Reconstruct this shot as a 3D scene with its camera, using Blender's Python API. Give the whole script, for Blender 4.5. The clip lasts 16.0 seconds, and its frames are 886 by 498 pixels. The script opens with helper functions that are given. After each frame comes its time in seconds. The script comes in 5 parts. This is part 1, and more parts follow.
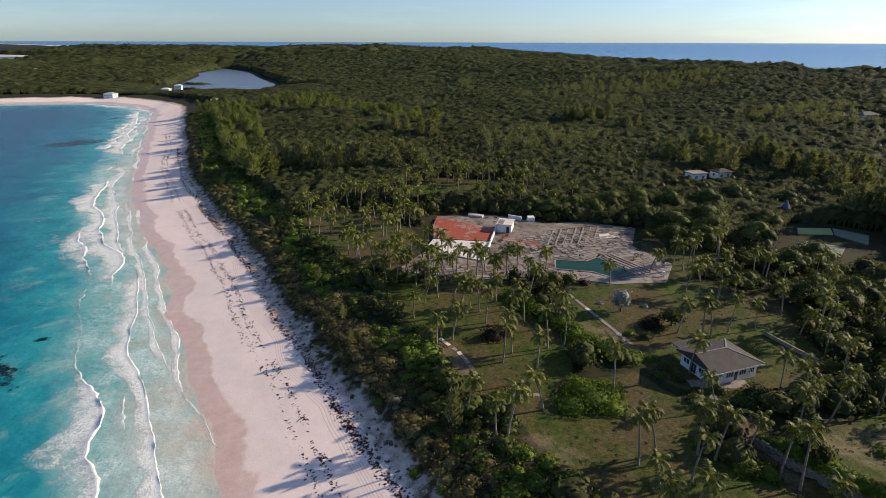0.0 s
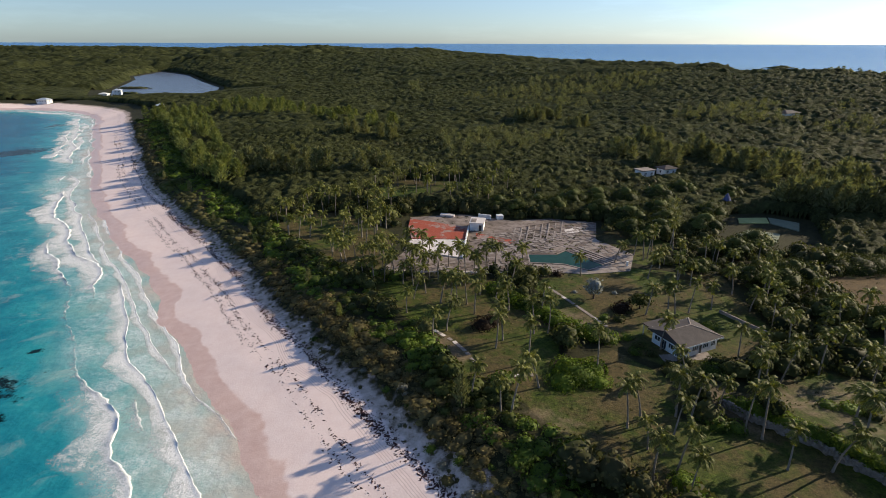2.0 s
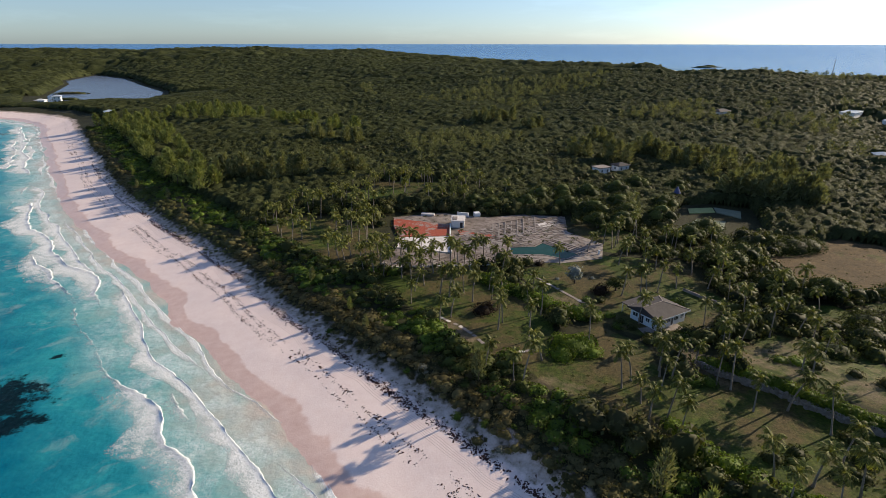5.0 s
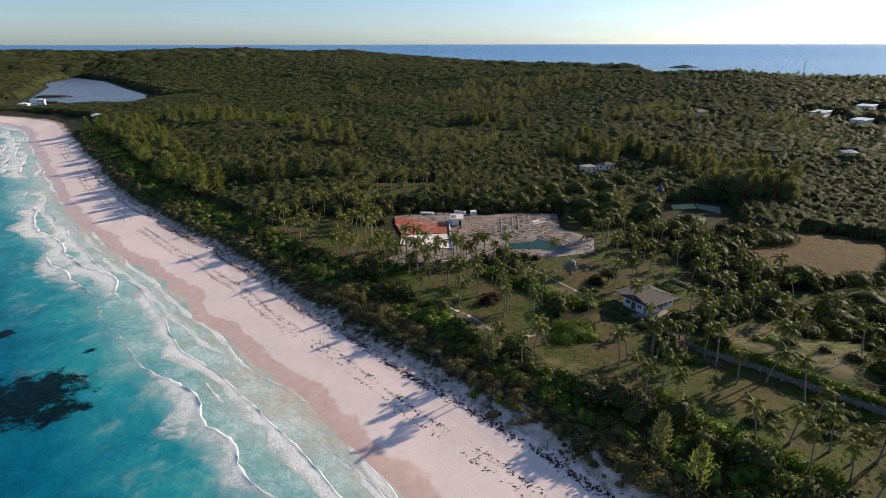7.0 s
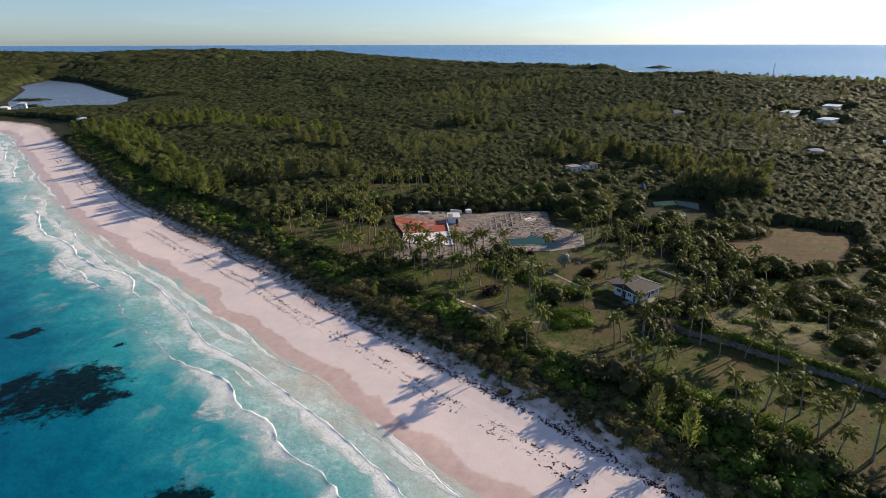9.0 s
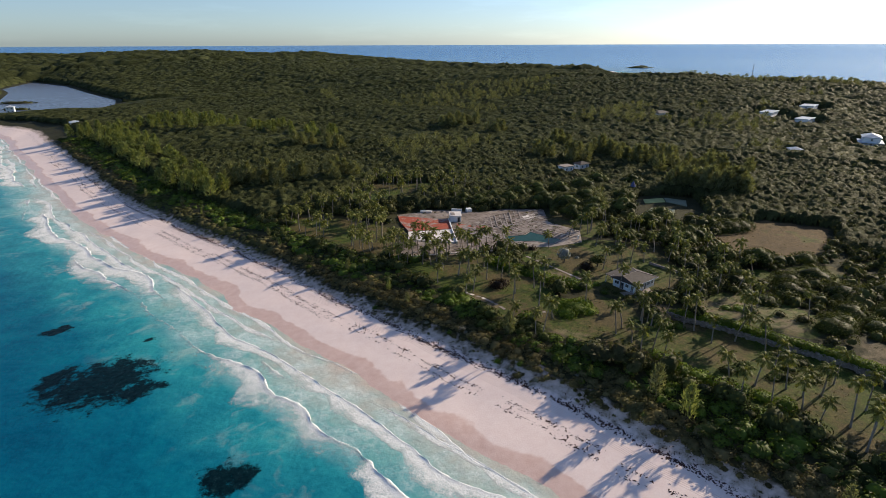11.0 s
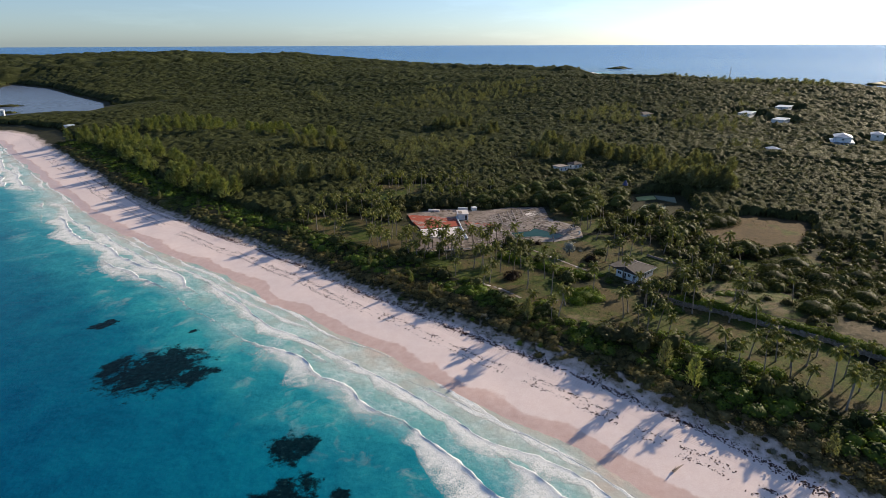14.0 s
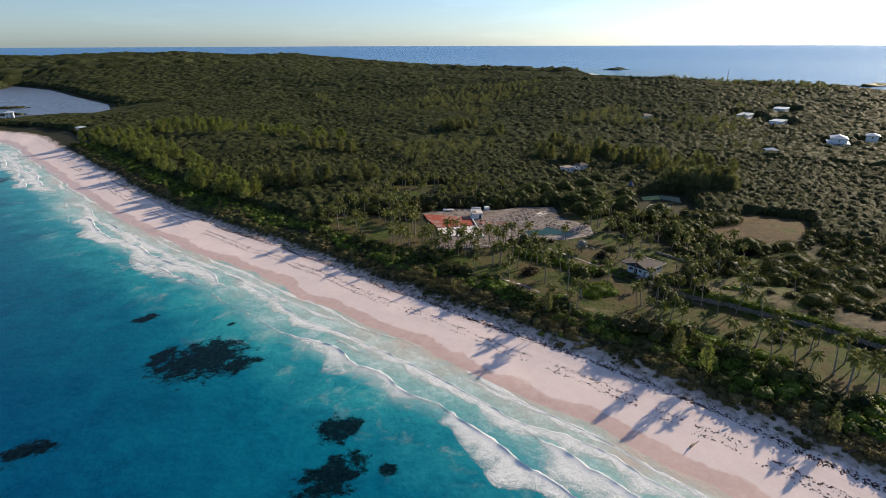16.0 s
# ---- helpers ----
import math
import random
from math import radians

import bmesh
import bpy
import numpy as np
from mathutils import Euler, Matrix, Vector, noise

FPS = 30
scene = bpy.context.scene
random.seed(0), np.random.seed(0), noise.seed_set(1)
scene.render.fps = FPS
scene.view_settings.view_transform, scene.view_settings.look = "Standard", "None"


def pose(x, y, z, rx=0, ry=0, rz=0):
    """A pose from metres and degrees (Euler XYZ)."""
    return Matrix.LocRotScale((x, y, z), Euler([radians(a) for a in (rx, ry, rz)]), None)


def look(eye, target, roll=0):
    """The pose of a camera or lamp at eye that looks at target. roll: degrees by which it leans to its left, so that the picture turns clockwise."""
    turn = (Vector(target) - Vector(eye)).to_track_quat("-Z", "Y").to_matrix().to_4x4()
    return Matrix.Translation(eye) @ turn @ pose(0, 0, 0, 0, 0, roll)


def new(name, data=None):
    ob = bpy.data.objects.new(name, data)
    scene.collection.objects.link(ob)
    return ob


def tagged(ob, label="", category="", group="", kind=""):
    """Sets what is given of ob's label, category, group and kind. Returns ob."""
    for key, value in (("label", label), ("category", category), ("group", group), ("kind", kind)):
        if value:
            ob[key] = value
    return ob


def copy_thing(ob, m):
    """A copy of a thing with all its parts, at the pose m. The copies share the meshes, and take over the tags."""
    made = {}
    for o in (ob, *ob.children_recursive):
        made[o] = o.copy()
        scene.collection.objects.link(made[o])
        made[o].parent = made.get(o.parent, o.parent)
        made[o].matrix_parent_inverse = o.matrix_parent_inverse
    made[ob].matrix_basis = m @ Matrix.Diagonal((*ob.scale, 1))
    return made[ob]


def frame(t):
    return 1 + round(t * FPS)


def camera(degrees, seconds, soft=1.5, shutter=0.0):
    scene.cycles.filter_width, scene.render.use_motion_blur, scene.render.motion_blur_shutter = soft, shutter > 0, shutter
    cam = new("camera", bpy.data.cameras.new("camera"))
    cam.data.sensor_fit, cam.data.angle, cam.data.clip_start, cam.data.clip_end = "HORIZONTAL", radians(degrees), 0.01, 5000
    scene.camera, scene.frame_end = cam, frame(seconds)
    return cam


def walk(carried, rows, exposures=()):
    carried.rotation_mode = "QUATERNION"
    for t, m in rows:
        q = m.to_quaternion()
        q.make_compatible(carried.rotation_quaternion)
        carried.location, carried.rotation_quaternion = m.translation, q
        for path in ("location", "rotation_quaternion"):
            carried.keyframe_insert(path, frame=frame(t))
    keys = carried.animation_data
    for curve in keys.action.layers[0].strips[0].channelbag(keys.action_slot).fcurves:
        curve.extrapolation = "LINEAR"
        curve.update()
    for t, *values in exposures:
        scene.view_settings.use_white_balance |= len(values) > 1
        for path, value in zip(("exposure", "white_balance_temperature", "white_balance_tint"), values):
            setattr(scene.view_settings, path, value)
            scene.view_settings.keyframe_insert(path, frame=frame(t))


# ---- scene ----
cam = camera(77.2, 16.0, soft=0.75)
PATH = [
    (0, 0.00, 0.00, 60.00, 0.00, -20.56, -0.16),
    (0.5, -2.24, -2.00, 60.57, -1.47, -20.55, -0.17),
    (1, -4.55, -3.95, 61.12, -3.03, -20.50, -0.20),
    (1.5, -6.90, -5.76, 61.72, -4.45, -20.48, -0.19),
    (2, -9.27, -7.69, 62.39, -5.77, -20.47, -0.17),
    (2.5, -11.65, -9.50, 62.95, -7.06, -20.47, -0.14),
    (3, -14.05, -11.26, 63.55, -8.29, -20.48, -0.12),
    (3.5, -16.43, -12.93, 64.12, -9.26, -20.48, -0.12),
    (4, -18.78, -14.55, 64.66, -10.20, -20.47, -0.12),
    (6.5, -29.38, -24.20, 67.46, -13.07, -20.45, 0.02),
    (7, -31.50, -26.39, 68.15, -13.62, -20.45, 0.03),
    (7.5, -33.71, -28.64, 68.85, -14.18, -20.45, 0.04),
    (8, -36.03, -30.86, 69.52, -14.77, -20.45, 0.05),
    (8.5, -38.42, -33.04, 70.22, -15.35, -20.44, 0.06),
    (9, -40.82, -35.04, 70.90, -15.85, -20.44, 0.07),
    (11.5, -52.76, -43.47, 73.89, -17.93, -20.46, 0.17),
    (12, -55.21, -44.99, 74.43, -18.26, -20.46, 0.16),
    (12.5, -57.53, -46.43, 74.89, -18.60, -20.45, 0.16),
    (13, -60.11, -47.97, 75.49, -19.00, -20.45, 0.17),
    (13.5, -62.75, -49.49, 76.10, -19.36, -20.46, 0.18),
    (14, -65.42, -51.01, 76.69, -19.62, -20.45, 0.15),
    (14.5, -68.09, -52.52, 77.31, -19.94, -20.45, 0.18),
    (15, -70.86, -54.05, 77.96, -20.00, -20.44, 0.16),
    (15.5, -73.61, -55.57, 78.59, -20.01, -20.44, 0.15),
    (16, -76.40, -57.09, 79.23, -20.01, -20.43, 0.13),
]
walk(cam, [(t, pose(x, y, z, 90 + pitch, roll, yaw)) for t, x, y, z, yaw, pitch, roll in PATH],
     exposures=[(0.0, 0.42), (16.0, 0.40)])

# ---- light ----
SUN_AZ, SUN_EL = 73.0, 22.0          # degrees clockwise from +y, and above the horizon
world = bpy.data.worlds.new("sky")
scene.world = world
world.use_nodes = True
wn = world.node_tree
sky = wn.nodes.new("ShaderNodeTexSky")
sky.sky_type, sky.sun_disc = "NISHITA", False
sky.sun_elevation, sky.sun_rotation = radians(SUN_EL), radians(SUN_AZ)
sky.air_density, sky.dust_density, sky.ozone_density = 0.8, 0.5, 2.5
wn.nodes["Background"].inputs[1].default_value = 0.092
soft_sky = wn.nodes.new("ShaderNodeHueSaturation")
soft_sky.inputs["Saturation"].default_value = 0.82
wn.links.new(sky.outputs[0], soft_sky.inputs["Color"])
cool = wn.nodes.new("ShaderNodeMix")
cool.data_type, cool.blend_type = "RGBA", "MULTIPLY"
cool.inputs[0].default_value = 1.0
cool.inputs[7].default_value = (0.88, 1.0, 1.14, 1)
wn.links.new(soft_sky.outputs[0], cool.inputs[6])
# thin high wisps of cloud
veil_at = wn.nodes.new("ShaderNodeTexCoord")
stretch = wn.nodes.new("ShaderNodeMapping")
stretch.inputs["Scale"].default_value = (1.4, 1.4, 9.0)
stretch.inputs["Rotation"].default_value = (0.0, 0.0, 0.6)
veil = wn.nodes.new("ShaderNodeTexNoise")
veil.inputs["Scale"].default_value, veil.inputs["Detail"].default_value, veil.inputs["Roughness"].default_value = 2.6, 6.0, 0.62
thin = wn.nodes.new("ShaderNodeMapRange")
thin.inputs[1].default_value, thin.inputs[2].default_value, thin.inputs[3].default_value, thin.inputs[4].default_value = 0.52, 0.82, 1.0, 1.16
lighter = wn.nodes.new("ShaderNodeMix")
lighter.data_type, lighter.blend_type = "RGBA", "MULTIPLY"
lighter.inputs[0].default_value = 1.0
wn.links.new(veil_at.outputs["Generated"], stretch.inputs[0])
wn.links.new(stretch.outputs[0], veil.inputs["Vector"])
wn.links.new(veil.outputs[0], thin.inputs[0])
wn.links.new(cool.outputs[2], lighter.inputs[6])
wn.links.new(thin.outputs[0], lighter.inputs[7])
wn.links.new(lighter.outputs[2], wn.nodes["Background"].inputs[0])
sun_way = Vector((math.sin(radians(SUN_AZ)) * math.cos(radians(SUN_EL)), math.cos(radians(SUN_AZ)) * math.cos(radians(SUN_EL)), math.sin(radians(SUN_EL))))
sun = new("sun", bpy.data.lights.new("sun", "SUN"))
sun.data.energy, sun.data.angle, sun.data.color = 5.0, radians(0.6), (1.0, 0.83, 0.60)
sun.matrix_world = look(sun_way * 400, (0, 0, 0))

# ---- small tools ----
rng = np.random.default_rng(7)


def vnoise(x, y, scale, seed=0):
    """Smooth value noise from -1 to 1, for arrays."""
    x, y = np.asarray(x, float) / scale, np.asarray(y, float) / scale
    ix, iy = np.floor(x), np.floor(y)
    fx, fy = x - ix, y - iy
    fx, fy = fx * fx * (3 - 2 * fx), fy * fy * (3 - 2 * fy)

    def lattice(i, j):
        h = np.sin(i * 127.1 + j * 311.7 + seed * 74.7) * 43758.5453
        return (h - np.floor(h)) * 2 - 1
    a = lattice(ix, iy) * (1 - fx) + lattice(ix + 1, iy) * fx
    b = lattice(ix, iy + 1) * (1 - fx) + lattice(ix + 1, iy + 1) * fx
    return a * (1 - fy) + b * fy


def smooth(a, b, v):
    u = np.clip((np.asarray(v, float) - a) / (b - a), 0, 1)
    return u * u * (3 - 2 * u)


def inside(poly, x, y):
    x, y = np.asarray(x, float), np.asarray(y, float)
    hit = np.zeros(x.shape, bool)
    for (x0, y0), (x1, y1) in zip(poly, poly[1:] + poly[:1]):
        if y0 != y1:
            hit ^= ((y0 > y) != (y1 > y)) & (x < (x1 - x0) * (y - y0) / (y1 - y0) + x0)
    return hit


def edge_distance(line, x, y):
    best = np.full(np.shape(x), 1e12)
    for (x0, y0), (x1, y1) in zip(line, line[1:]):
        dx, dy = x1 - x0, y1 - y0
        u = np.clip(((x - x0) * dx + (y - y0) * dy) / (dx * dx + dy * dy), 0, 1)
        best = np.minimum(best, (x - x0 - u * dx) ** 2 + (y - y0 - u * dy) ** 2)
    return np.sqrt(best)


def array_mesh(name, co, quads, material, attrs=None, soft=False):
    me = bpy.data.meshes.new(name)
    co, quads = np.asarray(co, np.float32), np.asarray(quads, np.int32)
    n, k = quads.shape
    me.vertices.add(len(co))
    me.vertices.foreach_set("co", co.ravel())
    me.loops.add(n * k)
    me.loops.foreach_set("vertex_index", quads.ravel())
    me.polygons.add(n)
    me.polygons.foreach_set("loop_start", np.arange(0, n * k, k, dtype=np.int32))
    me.update(calc_edges=True)
    me.validate()
    if soft:
        me.polygons.foreach_set("use_smooth", np.ones(n, bool))
    for key, values in (attrs or {}).items():
        me.attributes.new(key, "FLOAT", "POINT").data.foreach_set("value", np.asarray(values, np.float32))
    me.materials.append(material)
    return me


def part(name, bm, material, parent=None, label="", m=None):
    me = bpy.data.meshes.new(name)
    bm.to_mesh(me)
    bm.free()
    me.materials.append(material)
    ob = new(name, me)
    if parent is not None:
        ob.parent = parent
    if m is not None:
        ob.matrix_basis = m
    return tagged(ob, label)


def box(bm, x0, x1, y0, y1, z0, z1, bevel=0.0):
    made = bmesh.ops.create_cube(bm, size=1, matrix=Matrix.Translation(((x0 + x1) / 2, (y0 + y1) / 2, (z0 + z1) / 2)) @ Matrix.Diagonal((x1 - x0, y1 - y0, z1 - z0, 1)))
    if bevel:
        bmesh.ops.bevel(bm, geom=list({e for v in made["verts"] for e in v.link_edges}), offset=bevel, segments=1, affect="EDGES")
    return bm


def boxed(*a, **k):
    return box(bmesh.new(), *a, **k)


def prism(poly, z0, z1):
    bm = bmesh.new()
    low = [bm.verts.new((x, y, z0)) for x, y in poly]
    top = [bm.verts.new((x, y, z1)) for x, y in poly]
    bm.faces.new(top)
    bm.faces.new(low[::-1])
    for i in range(len(poly)):
        j = (i + 1) % len(poly)
        bm.faces.new((low[i], low[j], top[j], top[i]))
    bmesh.ops.recalc_face_normals(bm, faces=bm.faces[:])
    return bm


# ---- materials ----
def material(name, build, rough=0.8, spec=0.3, metal=0.0):
    m = bpy.data.materials.new(name)
    m.use_nodes = True
    nt = m.node_tree
    b = nt.nodes["Principled BSDF"]
    b.inputs["Roughness"].default_value, b.inputs["Specular IOR Level"].default_value, b.inputs["Metallic"].default_value = rough, spec, metal
    build(nt, b)
    return m


def node(nt, kind, props=None, **values):
    n = nt.nodes.new("ShaderNode" + kind)
    for key, value in (props or {}).items():
        if key == "operation":
            n.operation = value
        elif key == "data_type":
            n.data_type = value
        elif key == "feature":
            n.feature = value
        elif key == "blend_type":
            n.blend_type = value
        elif key == "attribute_name":
            n.attribute_name = value
    for key, value in values.items():
        s = n.inputs[int(key[1:])] if key[0] == "i" and key[1:].isdigit() else n.inputs[key]
        if isinstance(value, bpy.types.NodeSocket):
            nt.links.new(value, s)
        else:
            s.default_value = value
    return n


def place(nt):
    return node(nt, "NewGeometry").outputs["Position"]


def noise_of(nt, scale, detail=4.0, rough=0.6, vector=None):
    return node(nt, "TexNoise", Vector=vector or place(nt), Scale=scale, Detail=detail, Roughness=rough).outputs[0]


def ramp(nt, fac, stops):
    n = node(nt, "ValToRGB", Fac=fac)
    e = n.color_ramp.elements
    while len(e) < len(stops):
        e.new(0.5)
    for el, (p, c) in zip(e, stops):
        el.position, el.color = p, (*c, 1) if len(c) == 3 else c
    return n.outputs[0]


def blend(nt, fac, a, b, kind="MIX"):
    n = nt.nodes.new("ShaderNodeMix")
    n.data_type, n.blend_type = "RGBA", kind
    for s, v in ((n.inputs[0], fac), (n.inputs[6], a), (n.inputs[7], b)):
        if isinstance(v, bpy.types.NodeSocket):
            nt.links.new(v, s)
        elif isinstance(v, (int, float)):
            s.default_value = v
        else:
            s.default_value = (*v, 1)
    return n.outputs[2]


def band(nt, v, lo, hi, a=0.0, b=1.0):
    n = node(nt, "MapRange", i0=v, i1=lo, i2=hi, i3=a, i4=b)
    n.interpolation_type = "SMOOTHSTEP"
    return n.outputs[0]


def calc(nt, op, a, b=0.0):
    return node(nt, "Math", {"operation": op}, i0=a, i1=b).outputs[0]


def attr(nt, name):
    return node(nt, "Attribute", {"attribute_name": name}).outputs["Fac"]


def relief(nt, b, height, strength=0.4, distance=0.1):
    nt.links.new(node(nt, "Bump", Height=height, Strength=strength, Distance=distance).outputs[0], b.inputs["Normal"])


def paint(nt, b, colour):
    nt.links.new(colour, b.inputs["Base Color"])


def mottled(name, c0, c1, scale=1.0, rough=0.8, spec=0.3, bump=0.3, fine=8.0, metal=0.0):
    """A surface between two colours, uneven at two scales."""
    def build(nt, b):
        big, small = noise_of(nt, scale), noise_of(nt, scale * fine, 6)
        both = calc(nt, "ADD", calc(nt, "MULTIPLY", big, 0.6), calc(nt, "MULTIPLY", small, 0.4))
        paint(nt, b, ramp(nt, both, [(0.3, c0), (0.7, c1)]))
        relief(nt, b, small, bump, 0.05)
    return material(name, build, rough, spec, metal)


def leafy(name, dark, light, spec=0.25, thin=0.35, dry=None, massed=False):
    """Leaves: each leaf tuft differs a little, and stands of them differ more."""
    def build(nt, b):
        each = attr(nt, "crown") if massed else node(nt, "NewGeometry").outputs["Random Per Island"]
        stand = noise_of(nt, 0.11, 3)
        wide = noise_of(nt, 0.016, 3)
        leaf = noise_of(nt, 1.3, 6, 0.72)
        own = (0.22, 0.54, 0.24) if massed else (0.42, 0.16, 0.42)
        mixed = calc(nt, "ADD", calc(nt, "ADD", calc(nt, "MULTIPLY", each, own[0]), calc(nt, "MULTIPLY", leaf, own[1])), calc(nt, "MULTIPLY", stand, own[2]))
        # Bump hollows also turn darker when massed: shade put into the leaf colour.
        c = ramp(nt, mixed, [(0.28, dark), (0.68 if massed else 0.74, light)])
        if dry:
            c = blend(nt, band(nt, wide, 0.5, 0.68, 0, 0.7), c, dry)
        paint(nt, b, c)
        if massed:
            relief(nt, b, leaf, 0.8, 0.8)
        glow = node(nt, "BsdfTranslucent", Color=blend(nt, 1.0, c, (1.0, 1.0, 0.55), "MULTIPLY"))
        mix = node(nt, "MixShader", i0=thin, i1=b.outputs[0], i2=glow.outputs[0])
        nt.links.new(mix.outputs[0], nt.nodes["Material Output"].inputs[0])
    return material(name, build, 0.62, spec)


def ground_look(nt, b):
    s, lawn, dirt, field = attr(nt, "shore"), attr(nt, "lawn"), attr(nt, "dirt"), attr(nt, "field")
    big, mid, fine = noise_of(nt, 0.07, 4), noise_of(nt, 0.45, 5), noise_of(nt, 3.0, 6)
    edge = calc(nt, "ADD", calc(nt, "ADD", s, calc(nt, "MULTIPLY", calc(nt, "SUBTRACT", big, 0.5), 7.0)), calc(nt, "MULTIPLY", calc(nt, "SUBTRACT", mid, 0.5), 0.9))
    dry = ramp(nt, calc(nt, "ADD", calc(nt, "MULTIPLY", mid, 0.5), calc(nt, "MULTIPLY", fine, 0.5)), [(0.3, (0.76, 0.61, 0.58)), (0.7, (0.87, 0.745, 0.715))])
    wet = ramp(nt, mid, [(0.3, (0.63, 0.44, 0.39)), (0.7, (0.72, 0.545, 0.495))])
    sand = blend(nt, band(nt, edge, 4.5, 5.5), wet, dry)
    track = calc(nt, "MULTIPLY", band(nt, node(nt, "Math", {"operation": "SINE"}, i0=calc(nt, "MULTIPLY", s, 13.0)).outputs[0], 0.55, 0.9), calc(nt, "MULTIPLY", band(nt, s, 16.6, 17.0), band(nt, s, 19.0, 19.4, 1.0, 0.0)))
    sand = blend(nt, calc(nt, "MULTIPLY", track, 0.4), sand, (0.36, 0.27, 0.25))
    # Near-black floor colour also stands in for deep shade under the woods.
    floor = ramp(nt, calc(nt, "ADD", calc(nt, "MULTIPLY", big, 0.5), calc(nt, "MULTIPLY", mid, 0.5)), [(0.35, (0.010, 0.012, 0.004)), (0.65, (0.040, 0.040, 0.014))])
    dune = ramp(nt, calc(nt, "ADD", calc(nt, "MULTIPLY", mid, 0.7), calc(nt, "MULTIPLY", fine, 0.3)), [(0.36, (0.62, 0.51, 0.47)), (0.54, (0.46, 0.37, 0.32)), (0.66, (0.14, 0.11, 0.065))])
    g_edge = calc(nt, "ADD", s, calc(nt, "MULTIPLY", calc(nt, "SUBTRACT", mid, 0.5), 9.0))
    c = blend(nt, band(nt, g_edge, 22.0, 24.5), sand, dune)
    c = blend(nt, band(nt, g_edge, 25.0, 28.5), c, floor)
    grass = ramp(nt, calc(nt, "ADD", calc(nt, "MULTIPLY", mid, 0.55), calc(nt, "MULTIPLY", fine, 0.45)), [(0.32, (0.012, 0.027, 0.003)), (0.70, (0.092, 0.132, 0.015))])
    bare = ramp(nt, fine, [(0.3, (0.055, 0.040, 0.018)), (0.7, (0.125, 0.088, 0.045))])
    worn = band(nt, calc(nt, "ADD", big, calc(nt, "MULTIPLY", mid, 0.6)), 0.66, 0.92, 0, 0.85)
    turf = blend(nt, worn, grass, bare)
    blades = noise_of(nt, 7.5, 5, 0.7)
    turf = blend(nt, 1.0, turf, ramp(nt, calc(nt, "ADD", calc(nt, "MULTIPLY", blades, 0.6), calc(nt, "MULTIPLY", noise_of(nt, 1.2, 4), 0.4)), [(0.34, (0.36, 0.38, 0.34)), (0.5, (0.92, 0.92, 0.92)), (0.64, (1.5, 1.45, 1.25))]), "MULTIPLY")
    c = blend(nt, band(nt, calc(nt, "ADD", lawn, calc(nt, "MULTIPLY", calc(nt, "SUBTRACT", mid, 0.5), 0.6)), 0.35, 0.6), c, turf)
    c = blend(nt, band(nt, calc(nt, "ADD", dirt, calc(nt, "MULTIPLY", calc(nt, "SUBTRACT", calc(nt, "ADD", calc(nt, "MULTIPLY", mid, 0.5), calc(nt, "MULTIPLY", big, 0.5)), 0.55), 2.6)), 0.40, 1.10, 0, 0.65), c, ramp(nt, fine, [(0.3, (0.12, 0.088, 0.052)), (0.7, (0.26, 0.205, 0.145))]))
    meadow = ramp(nt, calc(nt, "ADD", calc(nt, "MULTIPLY", big, 0.5), calc(nt, "MULTIPLY", fine, 0.5)), [(0.3, (0.062, 0.040, 0.018)), (0.7, (0.130, 0.086, 0.040))])
    meadow = blend(nt, 1.0, meadow, ramp(nt, calc(nt, "ADD", calc(nt, "MULTIPLY", noise_of(nt, 1.6, 5), 0.5), calc(nt, "MULTIPLY", mid, 0.5)), [(0.35, (0.55, 0.55, 0.5)), (0.5, (1.0, 1.0, 1.0)), (0.65, (1.35, 1.35, 1.2))]), "MULTIPLY")
    meadow = blend(nt, band(nt, big, 0.56, 0.70, 0, 0.7), meadow, grass)
    c = blend(nt, band(nt, calc(nt, "ADD", field, calc(nt, "MULTIPLY", calc(nt, "SUBTRACT", mid, 0.5), 0.7)), 0.3, 0.6), c, meadow)
    paint(nt, b, c)
    nt.links.new(band(nt, edge, 4.0, 5.6, 0.28, 0.9), b.inputs["Roughness"])
    relief(nt, b, calc(nt, "MULTIPLY", calc(nt, "ADD", fine, calc(nt, "MULTIPLY", mid, 0.8)), band(nt, s, 17.0, 26.0, 0.22, 1.0)), 0.5, 0.25)


